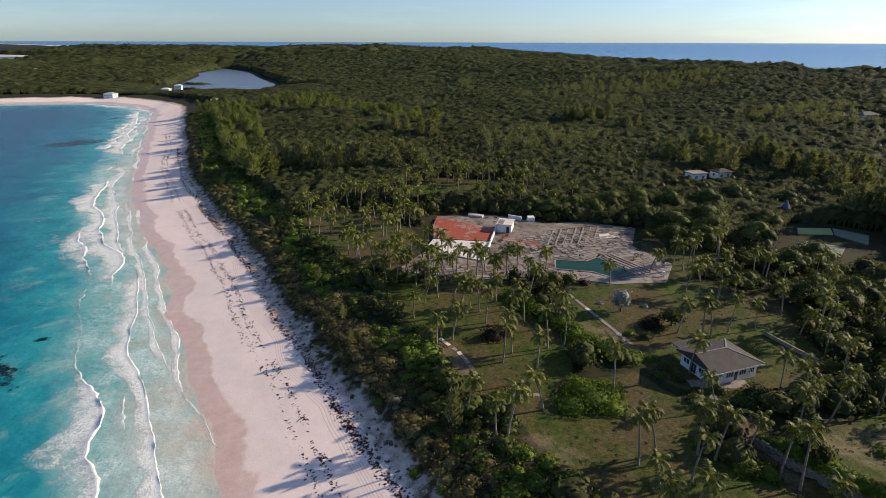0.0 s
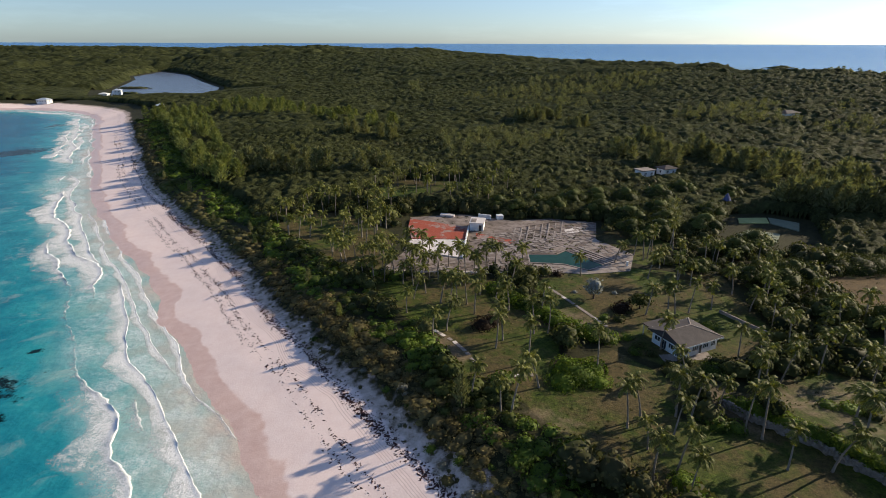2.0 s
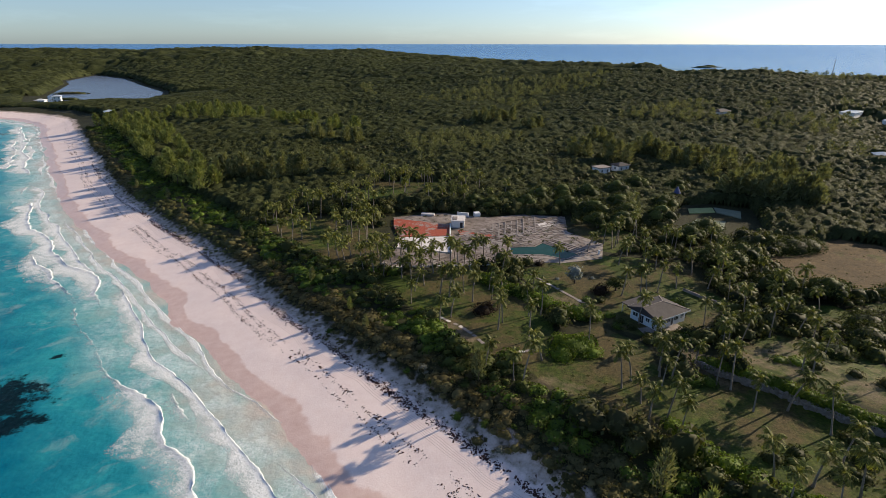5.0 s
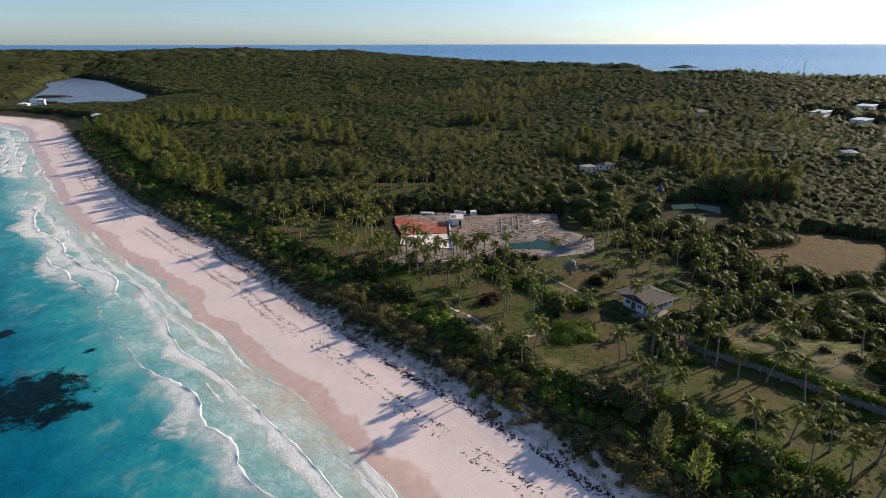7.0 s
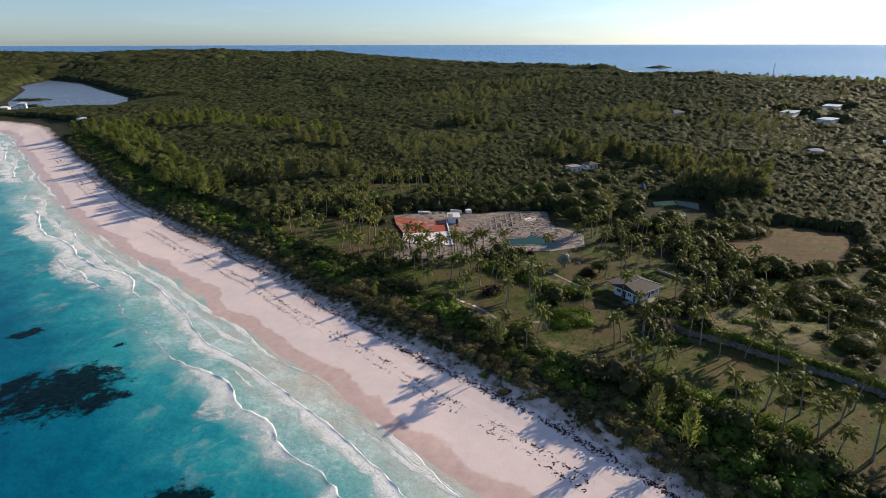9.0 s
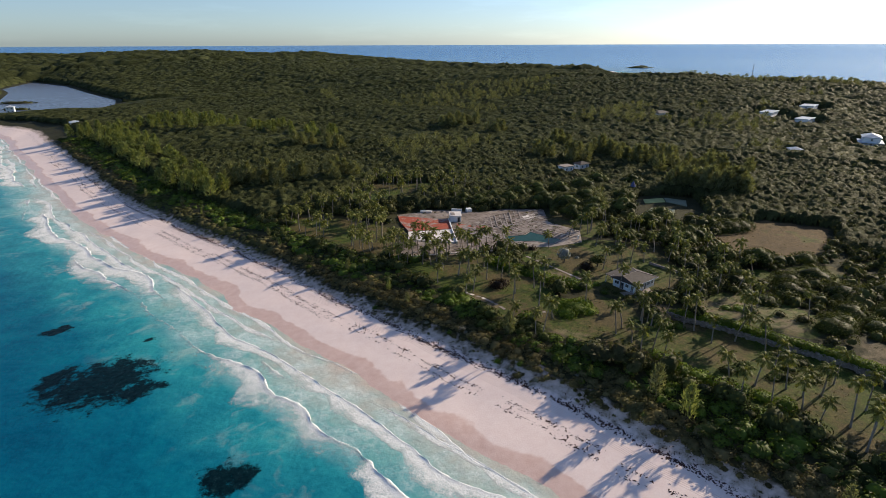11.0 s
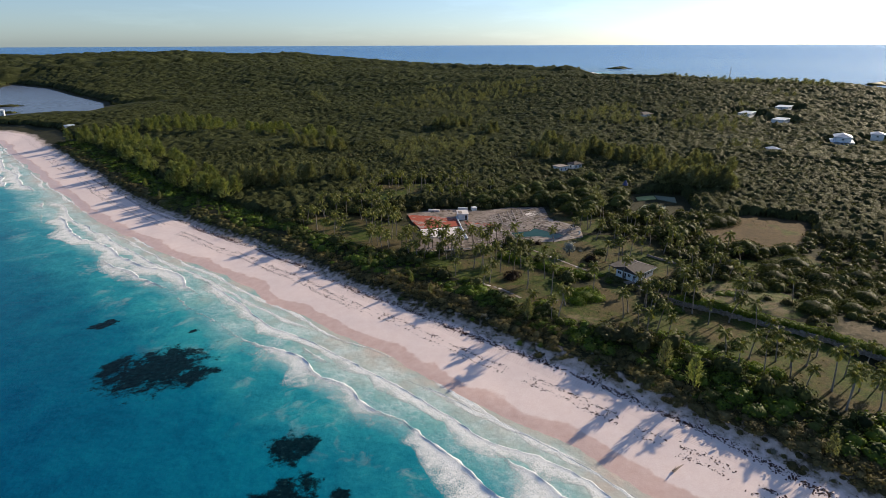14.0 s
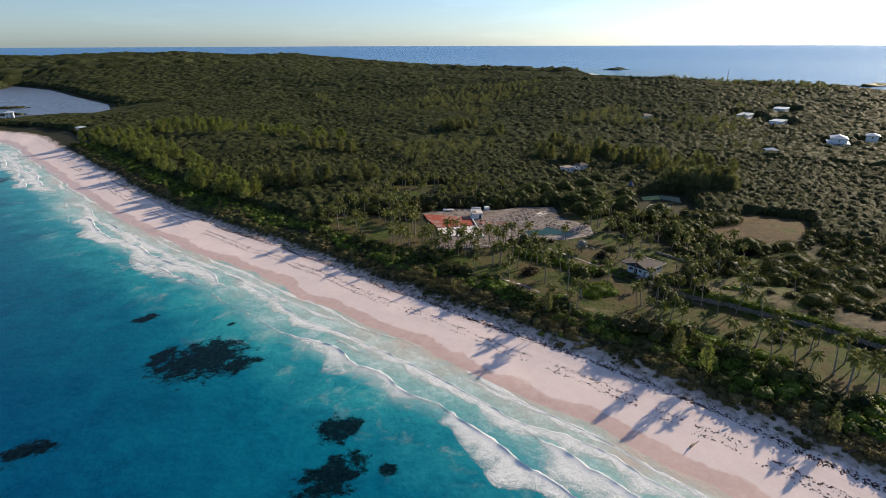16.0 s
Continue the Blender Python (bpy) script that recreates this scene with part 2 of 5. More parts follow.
def sea_look(nt, b):
    s = attr(nt, "shore")
    big, mid, fine = noise_of(nt, 0.022, 3), noise_of(nt, 0.10, 5), noise_of(nt, 0.9, 5)
    off = calc(nt, "ADD", calc(nt, "MULTIPLY", s, -1.0), calc(nt, "MULTIPLY", calc(nt, "SUBTRACT", mid, 0.5), 26.0))
    off = calc(nt, "ADD", off, calc(nt, "MULTIPLY", calc(nt, "SUBTRACT", big, 0.5), 26.0))
    c = ramp(nt, node(nt, "MapRange", i0=off, i1=-6.0, i2=80.0).outputs[0], [(0.0, (0.55, 0.45, 0.40)), (0.09, (0.43, 0.46, 0.43)), (0.19, (0.16, 0.38, 0.39)), (0.33, (0.020, 0.245, 0.305)), (0.54, (0.002, 0.125, 0.205)), (1.0, (0.0005, 0.066, 0.150))])
    c = blend(nt, band(nt, calc(nt, "MULTIPLY", s, -1.0), 60.0, 420.0), c, (0.0006, 0.110, 0.330))
    swirl = node(nt, "TexNoise", Vector=place(nt), Scale=0.06, Detail=3.0).outputs[1]
    bent = node(nt, "VectorMath", {"operation": "ADD"}, i0=place(nt), i1=node(nt, "VectorMath", {"operation": "SCALE"}, i0=swirl, Scale=22.0).outputs[0]).outputs[0]
    patchy = calc(nt, "ADD", calc(nt, "MULTIPLY", noise_of(nt, 0.07, 7, 0.68, bent), 0.72), calc(nt, "MULTIPLY", noise_of(nt, 0.7, 5, 0.65), 0.28))
    c = blend(nt, band(nt, s, -26.0, -9.0, 1.0, 0.0), c, ramp(nt, patchy, [(0.33, (0.46, 0.66, 0.74)), (0.5, (1.0, 1.0, 1.0)), (0.68, (1.8, 1.30, 1.14))]), "MULTIPLY")
    # sand stirred up in clouds just outside the breakers
    stirred = calc(nt, "MULTIPLY", band(nt, noise_of(nt, 0.11, 6, 0.62, bent), 0.53, 0.70, 0, 0.42), calc(nt, "MULTIPLY", band(nt, s, -44.0, -20.0), band(nt, s, -8.0, -2.0, 1.0, 0.0)))
    c = blend(nt, stirred, c, (0.40, 0.47, 0.45))
    coral = calc(nt, "ADD", attr(nt, "reef"), calc(nt, "MULTIPLY", calc(nt, "SUBTRACT", noise_of(nt, 0.34, 8, 0.74), 0.5), 2.3))
    c = blend(nt, calc(nt, "MULTIPLY", band(nt, coral, 0.42, 0.80, 0, 0.95), band(nt, attr(nt, "reef"), 0.02, 0.2)), c, ramp(nt, noise_of(nt, 0.8, 6, 0.7), [(0.38, (0.0003, 0.0014, 0.0025)), (0.6, (0.003, 0.010, 0.014)), (0.72, (0.016, 0.045, 0.050))]))
    # churned foam between the breakers and the sand
    wob = node(nt, "TexNoise", Vector=place(nt), Scale=0.35, Detail=4.0).outputs[1]
    where = node(nt, "VectorMath", {"operation": "ADD"}, i0=place(nt), i1=node(nt, "VectorMath", {"operation": "SCALE"}, i0=wob, Scale=2.6).outputs[0]).outputs[0]
    web = node(nt, "TexVoronoi", {"feature": "DISTANCE_TO_EDGE"}, Vector=where, Scale=1.5).outputs[0]
    web2 = node(nt, "TexVoronoi", {"feature": "DISTANCE_TO_EDGE"}, Vector=where, Scale=3.8).outputs[0]
    lace = calc(nt, "MAXIMUM", band(nt, web, 0.0, 0.13, 1.0, 0.0), calc(nt, "MULTIPLY", band(nt, web2, 0.0, 0.2, 1.0, 0.0), 0.8))
    out = calc(nt, "MULTIPLY", s, -1.0)
    zone = calc(nt, "MULTIPLY", band(nt, out, 0.5, 4.0), band(nt, out, 12.0, 22.0, 1.0, 0.0))
    patch = band(nt, calc(nt, "ADD", noise_of(nt, 0.10, 6, 0.65), calc(nt, "MULTIPLY", fine, 0.25)), 0.50, 0.84)
    foam = calc(nt, "MULTIPLY", calc(nt, "MULTIPLY", lace, patch), zone)
    milky = calc(nt, "MULTIPLY", calc(nt, "MULTIPLY", zone, patch), 0.14)
    c = blend(nt, milky, c, (0.72, 0.80, 0.78))
    c = blend(nt, calc(nt, "MULTIPLY", foam, 0.85), c, (0.85, 0.86, 0.86))
    paint(nt, b, c)
    nt.links.new(calc(nt, "ADD", calc(nt, "MULTIPLY", foam, 0.5), 0.22), b.inputs["Roughness"])
    wave = node(nt, "TexNoise", Vector=place(nt), Scale=0.28, Detail=7.0, Roughness=0.62).outputs[0]
    relief(nt, b, wave, 0.35, 0.8)


GROUND = material("ground", ground_look, 0.9, 0.2)
SEA = material("sea_water", sea_look, 0.2, 0.2)
SEA.node_tree.nodes["Principled BSDF"].inputs["IOR"].default_value = 1.18
LAGOON = mottled("lagoon_water", (0.085, 0.11, 0.17), (0.11, 0.14, 0.21), 0.02, 0.25, 0.2, 0.08)
LAGOON.node_tree.nodes["Principled BSDF"].inputs["IOR"].default_value = 1.22
POOL = mottled("stale_pool_water", (0.010, 0.044, 0.032), (0.020, 0.066, 0.048), 0.5, 0.12, 0.3, 0.03)
POOL.node_tree.nodes["Principled BSDF"].inputs["IOR"].default_value = 1.2
def foam_look(nt, b):
    """Dense white on the crest, thinning to lace behind it."""
    wob = node(nt, "TexNoise", Vector=place(nt), Scale=0.6, Detail=4.0).outputs[1]
    where = node(nt, "VectorMath", {"operation": "ADD"}, i0=place(nt), i1=node(nt, "VectorMath", {"operation": "SCALE"}, i0=wob, Scale=1.8).outputs[0]).outputs[0]
    web = node(nt, "TexVoronoi", {"feature": "DISTANCE_TO_EDGE"}, Vector=where, Scale=2.1).outputs[0]
    web2 = node(nt, "TexVoronoi", {"feature": "DISTANCE_TO_EDGE"}, Vector=where, Scale=5.2).outputs[0]
    lace = calc(nt, "MAXIMUM", band(nt, web, 0.02, 0.22, 1.0, 0.0), calc(nt, "MULTIPLY", band(nt, web2, 0.0, 0.3, 1.0, 0.0), 0.8))
    thick = attr(nt, "thick")
    solid = calc(nt, "ADD", calc(nt, "MULTIPLY", lace, 0.75), calc(nt, "MULTIPLY", noise_of(nt, 0.5, 7, 0.7), 0.9))
    cover = band(nt, calc(nt, "ADD", calc(nt, "MULTIPLY", thick, 1.25), calc(nt, "SUBTRACT", solid, calc(nt, "MULTIPLY", noise_of(nt, 0.16, 5, 0.65), 0.9))), 0.36, 1.10, 0, 0.96)
    paint(nt, b, ramp(nt, noise_of(nt, 2.5, 5), [(0.3, (0.70, 0.74, 0.75)), (0.7, (0.93, 0.93, 0.93))]))
    nt.links.new(cover, b.inputs["Alpha"])
    relief(nt, b, noise_of(nt, 3.0, 5), 0.6, 0.15)


FOAM = material("foam", foam_look, 0.9, 0.1)
WEED = mottled("dry_seaweed", (0.020, 0.009, 0.009), (0.085, 0.032, 0.028), 0.8)
REEF = mottled("reef_rock", (0.003, 0.010, 0.014), (0.012, 0.035, 0.042), 0.5, 0.5, 0.2, 0.6)
ROCK = mottled("limestone", (0.10, 0.09, 0.08), (0.32, 0.29, 0.265), 1.5)
CONCRETE = mottled("weathered_concrete", (0.15, 0.125, 0.115), (0.37, 0.325, 0.30), 0.35)
PALE = mottled("bleached_concrete", (0.50, 0.46, 0.44), (0.78, 0.73, 0.71), 0.4)
def slab_look(nt, b):
    wide, mid, fine = noise_of(nt, 0.12, 5), noise_of(nt, 0.6, 5), noise_of(nt, 4.0, 5)
    c = ramp(nt, calc(nt, "ADD", calc(nt, "MULTIPLY", wide, 0.55), calc(nt, "MULTIPLY", mid, 0.45)), [(0.36, (0.070, 0.058, 0.048)), (0.5, (0.19, 0.155, 0.14)), (0.64, (0.36, 0.31, 0.29))])
    c = blend(nt, band(nt, calc(nt, "ADD", mid, calc(nt, "MULTIPLY", fine, 0.4)), 0.78, 0.92, 0, 0.8), c, (0.075, 0.068, 0.030))
    paint(nt, b, c)
    relief(nt, b, fine, 0.4, 0.06)


DARKSLAB = material("stained_concrete", slab_look, 0.9, 0.2)
def red_look(nt, b):
    wide, fine = noise_of(nt, 0.22, 5), noise_of(nt, 2.5, 6)
    c = ramp(nt, fine, [(0.3, (0.24, 0.045, 0.026)), (0.7, (0.42, 0.115, 0.075))])
    worn = band(nt, calc(nt, "ADD", wide, calc(nt, "MULTIPLY", fine, 0.35)), 0.70, 0.80, 0, 0.85)
    paint(nt, b, blend(nt, worn, c, ramp(nt, fine, [(0.3, (0.16, 0.13, 0.12)), (0.7, (0.42, 0.37, 0.34))])))
    relief(nt, b, fine, 0.4, 0.05)


RED = material("worn_red_screed", red_look, 0.85, 0.2)
WHITE = mottled("white_paint", (0.62, 0.64, 0.66), (0.80, 0.81, 0.82), 0.8)
BLUEWALL = mottled("pale_blue_render", (0.50, 0.60, 0.68), (0.66, 0.74, 0.80), 0.8)
SHINGLE = mottled("grey_shingle", (0.034, 0.030, 0.034), (0.085, 0.076, 0.080), 0.7)
ROOFWHITE = mottled("white_metal_roof", (0.38, 0.43, 0.50), (0.50, 0.56, 0.63), 0.3, 0.5)
BLUE = mottled("blue_tarpaulin", (0.05, 0.06, 0.15), (0.09, 0.11, 0.22), 0.6)
GLASS = mottled("dark_window_glass", (0.02, 0.03, 0.04), (0.05, 0.07, 0.09), 0.5, 0.1, 0.6, 0.02)
BARK = mottled("grey_bark", (0.14, 0.12, 0.10), (0.30, 0.26, 0.22), 2.0)
DARKBARK = mottled("dark_bark", (0.05, 0.04, 0.03), (0.13, 0.10, 0.08), 2.0)
DRIFT = mottled("bleached_driftwood", (0.20, 0.15, 0.11), (0.42, 0.34, 0.28), 3.0)
COURT = mottled("faded_court", (0.13, 0.155, 0.115), (0.22, 0.25, 0.19), 0.3)
GREENCOURT = mottled("mossy_court", (0.26, 0.30, 0.11), (0.40, 0.43, 0.19), 0.3)
PALM = leafy("palm_leaf", (0.045, 0.060, 0.010), (0.27, 0.275, 0.060), 0.3, 0.38)
GRAPE = leafy("sea_grape_leaf", (0.020, 0.038, 0.005), (0.150, 0.225, 0.026), 0.25, 0.32)
WOOD = leafy("woodland_leaf", (0.015, 0.023, 0.008), (0.118, 0.130, 0.040), 0.12, 0.28, (0.094, 0.084, 0.042))
# Leaf green with blue raised to stand for haze over the hills.
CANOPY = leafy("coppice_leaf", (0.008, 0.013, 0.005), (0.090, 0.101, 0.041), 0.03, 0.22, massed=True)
DARKLEAF = leafy("dark_tree_leaf", (0.018, 0.029, 0.007), (0.105, 0.125, 0.032), 0.12, 0.24)
CASUARINA = leafy("casuarina_needle", (0.095, 0.108, 0.052), (0.250, 0.255, 0.125), 0.08, 0.36)
YOUNGPINE = leafy("young_casuarina_needle", (0.100, 0.125, 0.042), (0.265, 0.295, 0.110), 0.08, 0.45)
SILVER = leafy("silver_leaf", (0.14, 0.16, 0.15), (0.32, 0.34, 0.33), 0.2, 0.15)
HEDGE = leafy("hedge_leaf", (0.035, 0.065, 0.008), (0.17, 0.25, 0.032), 0.15, 0.4)
DUNESILVER = leafy("sea_lavender_leaf", (0.10, 0.105, 0.085), (0.24, 0.245, 0.20), 0.15, 0.15)
DUNEBUSH = leafy("dune_scrub", (0.050, 0.046, 0.022), (0.200, 0.172, 0.078), 0.08, 0.3, (0.070, 0.105, 0.022))
BURGUNDY = leafy("dark_red_leaf", (0.018, 0.012, 0.008), (0.055, 0.035, 0.022), 0.1, 0.2)

# ---- the lie of the land ----
SHORE = [(500, -2500), (300, -900), (150, -400), (60, -150), (24, -60), (9, -22), (0, 0), (-11, 24), (-22, 45), (-31, 60), (-45, 84), (-60, 109), (-78, 143),
         (-101, 177), (-138, 240), (-161, 290), (-191, 358), (-233, 450), (-258, 512), (-300, 556), (-355, 583), (-443, 566), (-560, 540), (-760, 580)]
FAR_SHORE = [(-920, 760), (-980, 1100), (-1010, 1420), (-1170, 1520), (-1400, 2150), (-2400, 2450), (-3400, 2800), (-2800, 3350), (-1000, 3050), (-200, 2850), (363, 2640), (460, 2300), (480, 1900), (580, 1500), (700, 1330), (810, 1275), (790, 1200), (720, 1050),
             (770, 800), (840, 500), (900, 200), (950, -400), (1200, -2500)]
LAND = SHORE + FAR_SHORE
LAGOON_RIM = [(-362, 780), (-420, 1000), (-459, 1089), (-472, 1268), (-379, 1133), (-300, 950), (-236, 815), (-224, 752), (-246, 694), (-322, 684)]
RIDGE = [(-350, 1500), (60, 1050), (330, 640), (560, 330), (690, 0), (760, -500)]
LAWNS = [
    [(-14, 121), (15, 124), (20, 106), (26, 96), (23, 84), (17, 78), (8, 76), (2, 79), (-1, 95), (-8, 104)],
    [(26, 116), (34, 124), (57, 124), (76, 117), (72, 100), (70, 86), (57, 78), (44, 75), (36.5, 83), (37, 90), (30, 88)],
    [(10, 75), (18, 79), (34, 84), (40, 74), (36, 62), (46, 60), (55, 54), (66, 40), (66, 20), (58, 5), (46, 8), (38, 22), (30, 42), (16, 60)],
    [(-33, 148), (-46, 172), (-40, 188), (-22, 180), (-8, 160), (-12, 126), (-20, 132)],
    [(-24, 204), (0, 228), (28, 220), (18, 205), (-8, 192)],
    [(52, 132), (60, 126), (76, 140), (68, 156), (57, 150)],
    [(49, 67), (69, 73), (81, 66), (82, 46), (68, 42), (56, 56)],
    [(84, 85), (95, 82), (96, 74), (88, 70), (82, 75)], [(93, 47), (101, 52), (110, 44), (103, 34), (94, 38)], [(103, 82), (118, 78), (114, 64), (104, 66)], [(112, 34), (124, 44), (132, 34), (120, 24)]]
DIRTS = [[(50, 66), (69, 72), (80, 66), (80, 48), (68, 44), (57, 57)], [(10, 66), (17, 60), (22, 62), (16, 69)], [(66, 30), (80, 40), (86, 26), (74, 10)],
         [(28, 106), (36, 98), (38, 90), (30, 90), (26, 100)], [(2, 94), (7, 83), (3, 80), (-2, 90)], [(42, 76), (50, 72), (48, 56), (44, 56)]]
FIELD = [(99, 96), (102, 113), (136, 122), (150, 106), (138, 94), (112, 83)]
COURTS = [(90, 139), (100, 158), (112, 167), (122, 166), (131, 157), (117, 134), (103, 131)]
RESORT = [(-12, 130), (9, 123), (25, 126), (53, 122), (61, 134), (54, 146), (61, 165), (32, 171), (16, 179), (-4, 177)]


def shore_of(x, y):
    """Metres inland from the water's edge (out at sea: minus)."""
    x, y = np.asarray(x, float), np.asarray(y, float)
    d = edge_distance(LAND + LAND[:1], x, y) * np.where(inside(LAND, x, y), 1, -1)
    near = smooth(60, 10, np.abs(d))
    d = d + np.where((d > 0) & (np.hypot(x, y) > 900), 14, 0)
    return d + near * (1.5 * vnoise(x, y, 13, 3) + 0.6 * vnoise(x, y, 5, 4))


STONE_WALL = [(45, 65), (48, 60), (53, 54), (57, 47), (62, 39.5), (66.5, 32), (70, 23), (74, 10)]


def terrace(x, y):
    """How far the ground is banked up behind the stone wall."""
    best, side = np.full(np.shape(x), 1e12), np.zeros(np.shape(x))
    for (x0, y0), (x1, y1) in zip(STONE_WALL, STONE_WALL[1:]):
        dx, dy = x1 - x0, y1 - y0
        u = np.clip(((x - x0) * dx + (y - y0) * dy) / (dx * dx + dy * dy), 0, 1)
        d = np.hypot(x - x0 - u * dx, y - y0 - u * dy)
        sign = np.where(dx * (y - y0) - dy * (x - x0) > 0, 1, -1)
        side = np.where(d < best, sign, side)
        best = np.minimum(best, d)
    return 1.5 * smooth(0.1, 1.3, best * side) * smooth(30, 13, best) * smooth(66, 61, y) * smooth(4, 12, y)


def lift(x, y):
    return 48 * smooth(2600, 5000, np.hypot(x, y))


def height(x, y, s=None):
    x, y = np.asarray(x, float), np.asarray(y, float)
    s = shore_of(x, y) if s is None else s
    z = np.where(s < 0, np.maximum(-7, 0.07 * s - 0.05), 0.1 * np.clip(s, 0, 22.5))
    crest = 1 + 0.35 * vnoise(x, y, 9, 5) * smooth(46, 30, s)
    z = z + 2.1 * smooth(22.5, 29, s) * crest + 1.15 * smooth(29, 38, s)
    calm = smooth(75, 150, np.hypot((x - 30) / 1.1, y - 105))
    z = z + smooth(40, 120, s) * calm * (3.0 * vnoise(x, y, 90, 6) + 1.2 * vnoise(x, y, 31, 7) + 2.0)
    z = z + terrace(x, y)
    hill = edge_distance(RIDGE, x, y)
    z = z + smooth(30, 260, s) * ((14 + 9 * smooth(250, 520, y)) * np.exp(-(hill / 190) ** 2) + 4 * vnoise(x, y, 260, 9) * smooth(350, 700, np.hypot(x, y)))
    z = z + smooth(40, 300, s) * (27 * np.exp(-((y - 2480) / 230) ** 2) * (0.8 + 0.5 * vnoise(x, y, 330, 8)) + 12 * np.exp(-((y - 1650) / 220) ** 2) * (1 + vnoise(x, y, 300, 12)))
    pond = smooth(80, -5, np.where(inside(LAGOON_RIM, x, y), -1, 1) * edge_distance(LAGOON_RIM + LAGOON_RIM[:1], x, y))
    z = z * (1 - pond) + pond * (1.2 + 2.2 * smooth(-4, 20, np.where(inside(LAGOON_RIM, x, y), -1, 1) * edge_distance(LAGOON_RIM + LAGOON_RIM[:1], x, y)))
    return z + lift(x, y)


def spread(lo, hi, step, far, grow=1.13):
    core = list(np.arange(lo, hi + step / 2, step))
    for sign in (-1, 1):
        d = step
        while abs(core[0] if sign < 0 else core[-1]) < far:
            d *= grow
            if sign < 0:
                core.insert(0, core[0] - d)
            else:
                core.append(core[-1] + d)
    return np.array(core)


xs, ys = spread(-140, 110, 1.25, 4900), spread(-20, 240, 1.25, 4900)
xs, ys = np.unique(np.r_[xs, np.arange(-500, -200, 11.0)]), np.unique(np.r_[ys, np.arange(690, 1300, 14.0)])
gx, gy = [a.ravel() for a in np.meshgrid(xs, ys)]
gs = shore_of(gx, gy)
cells = np.arange(len(gx)).reshape(len(ys), len(xs))
quads = np.stack([cells[:-1, :-1], cells[:-1, 1:], cells[1:, 1:], cells[1:, :-1]], -1).reshape(-1, 4)


def mask(polys):
    out = np.zeros(len(gx))
    for p in polys:
        d = edge_distance(p + p[:1], gx, gy) * np.where(inside(p, gx, gy), 1, -1)
        out = np.maximum(out, smooth(-2, 2, d))
    return out


gz = height(gx, gy, gs)
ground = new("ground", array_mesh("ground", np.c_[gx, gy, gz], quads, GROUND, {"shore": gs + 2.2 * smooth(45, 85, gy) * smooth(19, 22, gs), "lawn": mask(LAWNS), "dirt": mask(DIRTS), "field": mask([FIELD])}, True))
tagged(ground, "pink sand beach rising to scrubby green island ground", "ground", kind="structure")
wet = (gs[quads] < 1.5).any(1)
used, back = np.unique(quads[wet], return_inverse=True)
REEFS = [(-93, 86, 17, 12, 30), (-84, 79, 8, 5, 20), (-103, 91, 7, 4.5, 60), (-110, 117.5, 5.6, 3.4, 20), (-85, 104, 2.0, 1.2, 10), (-125, 59, 5.4, 5.2, 10), (-64, 44, 7.4, 5.6, 40), (-68, 30, 10.0, 6.6, 20), (-57, 29.5, 3.0, 2.0, 0), (-62, 36, 2.6, 1.6, 20),
         (-228, 344, 24, 15, 40), (-264, 459, 9, 4, 0), (-150, 40, 4, 2, 0)]
ux, uy, shoal = gx[used], gy[used], np.zeros(len(used))
wob_x, wob_y = 0.9 * vnoise(ux, uy, 5, 31) + 0.6 * vnoise(ux, uy, 2.3, 32), 0.9 * vnoise(ux, uy, 5, 33) + 0.6 * vnoise(ux, uy, 2.3, 34)
for rx_, ry_, rl, rw, ra in REEFS:
    ca, sa = math.cos(radians(ra)), math.sin(radians(ra))
    k = min(1.0, rw / 4)
    u, v = ux - rx_ + 1.6 * k * wob_x, uy - ry_ + 1.6 * k * wob_y
    shoal = np.maximum(shoal, smooth(1.45, 0.15, np.hypot((u * ca + v * sa) / rl, (v * ca - u * sa) / rw)) * (0.75 if rl > 30 else 1))
sea = new("sea", array_mesh("sea", np.c_[gx[used], gy[used], lift(gx[used], gy[used]) + 0.02], back.reshape(-1, 4), SEA, {"shore": gs[used], "reef": shoal}, True))
tagged(sea, "clear turquoise sea with deep blue offshore water", "water", kind="structure")
lagoon = part("lagoon", prism(LAGOON_RIM, 1.5, 2.0), LAGOON)
tagged(lagoon, "calm grey-blue lagoon behind the beach", "water", kind="structure")

# ---- leaves, crowns and trees: the shapes they are made of ----
def dome(r, flat, rings=3, sides=7):
    """A low uneven dome, the shaded inside of a crown."""
    co, quads = [], []
    for i in range(rings + 1):
        a = math.pi / 2 * i / rings
        for k in range(sides):
            b = 2 * math.pi * k / sides
            w = r * (1 + 0.15 * math.sin(3 * b + i))
            co.append((w * math.cos(a) * math.cos(b), w * math.cos(a) * math.sin(b), r * flat * math.sin(a)))
    for i in range(rings):
        for k in range(sides):
            j = (k + 1) % sides
            quads.append((i * sides + k, i * sides + j, (i + 1) * sides + j, (i + 1) * sides + k))
    return np.array(co), np.array(quads)


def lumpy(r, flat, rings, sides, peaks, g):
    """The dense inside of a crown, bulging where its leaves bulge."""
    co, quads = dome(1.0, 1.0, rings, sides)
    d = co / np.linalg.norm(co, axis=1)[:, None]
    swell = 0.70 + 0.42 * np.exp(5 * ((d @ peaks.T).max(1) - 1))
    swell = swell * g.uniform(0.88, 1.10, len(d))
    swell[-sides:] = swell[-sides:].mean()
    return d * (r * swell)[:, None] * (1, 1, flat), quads


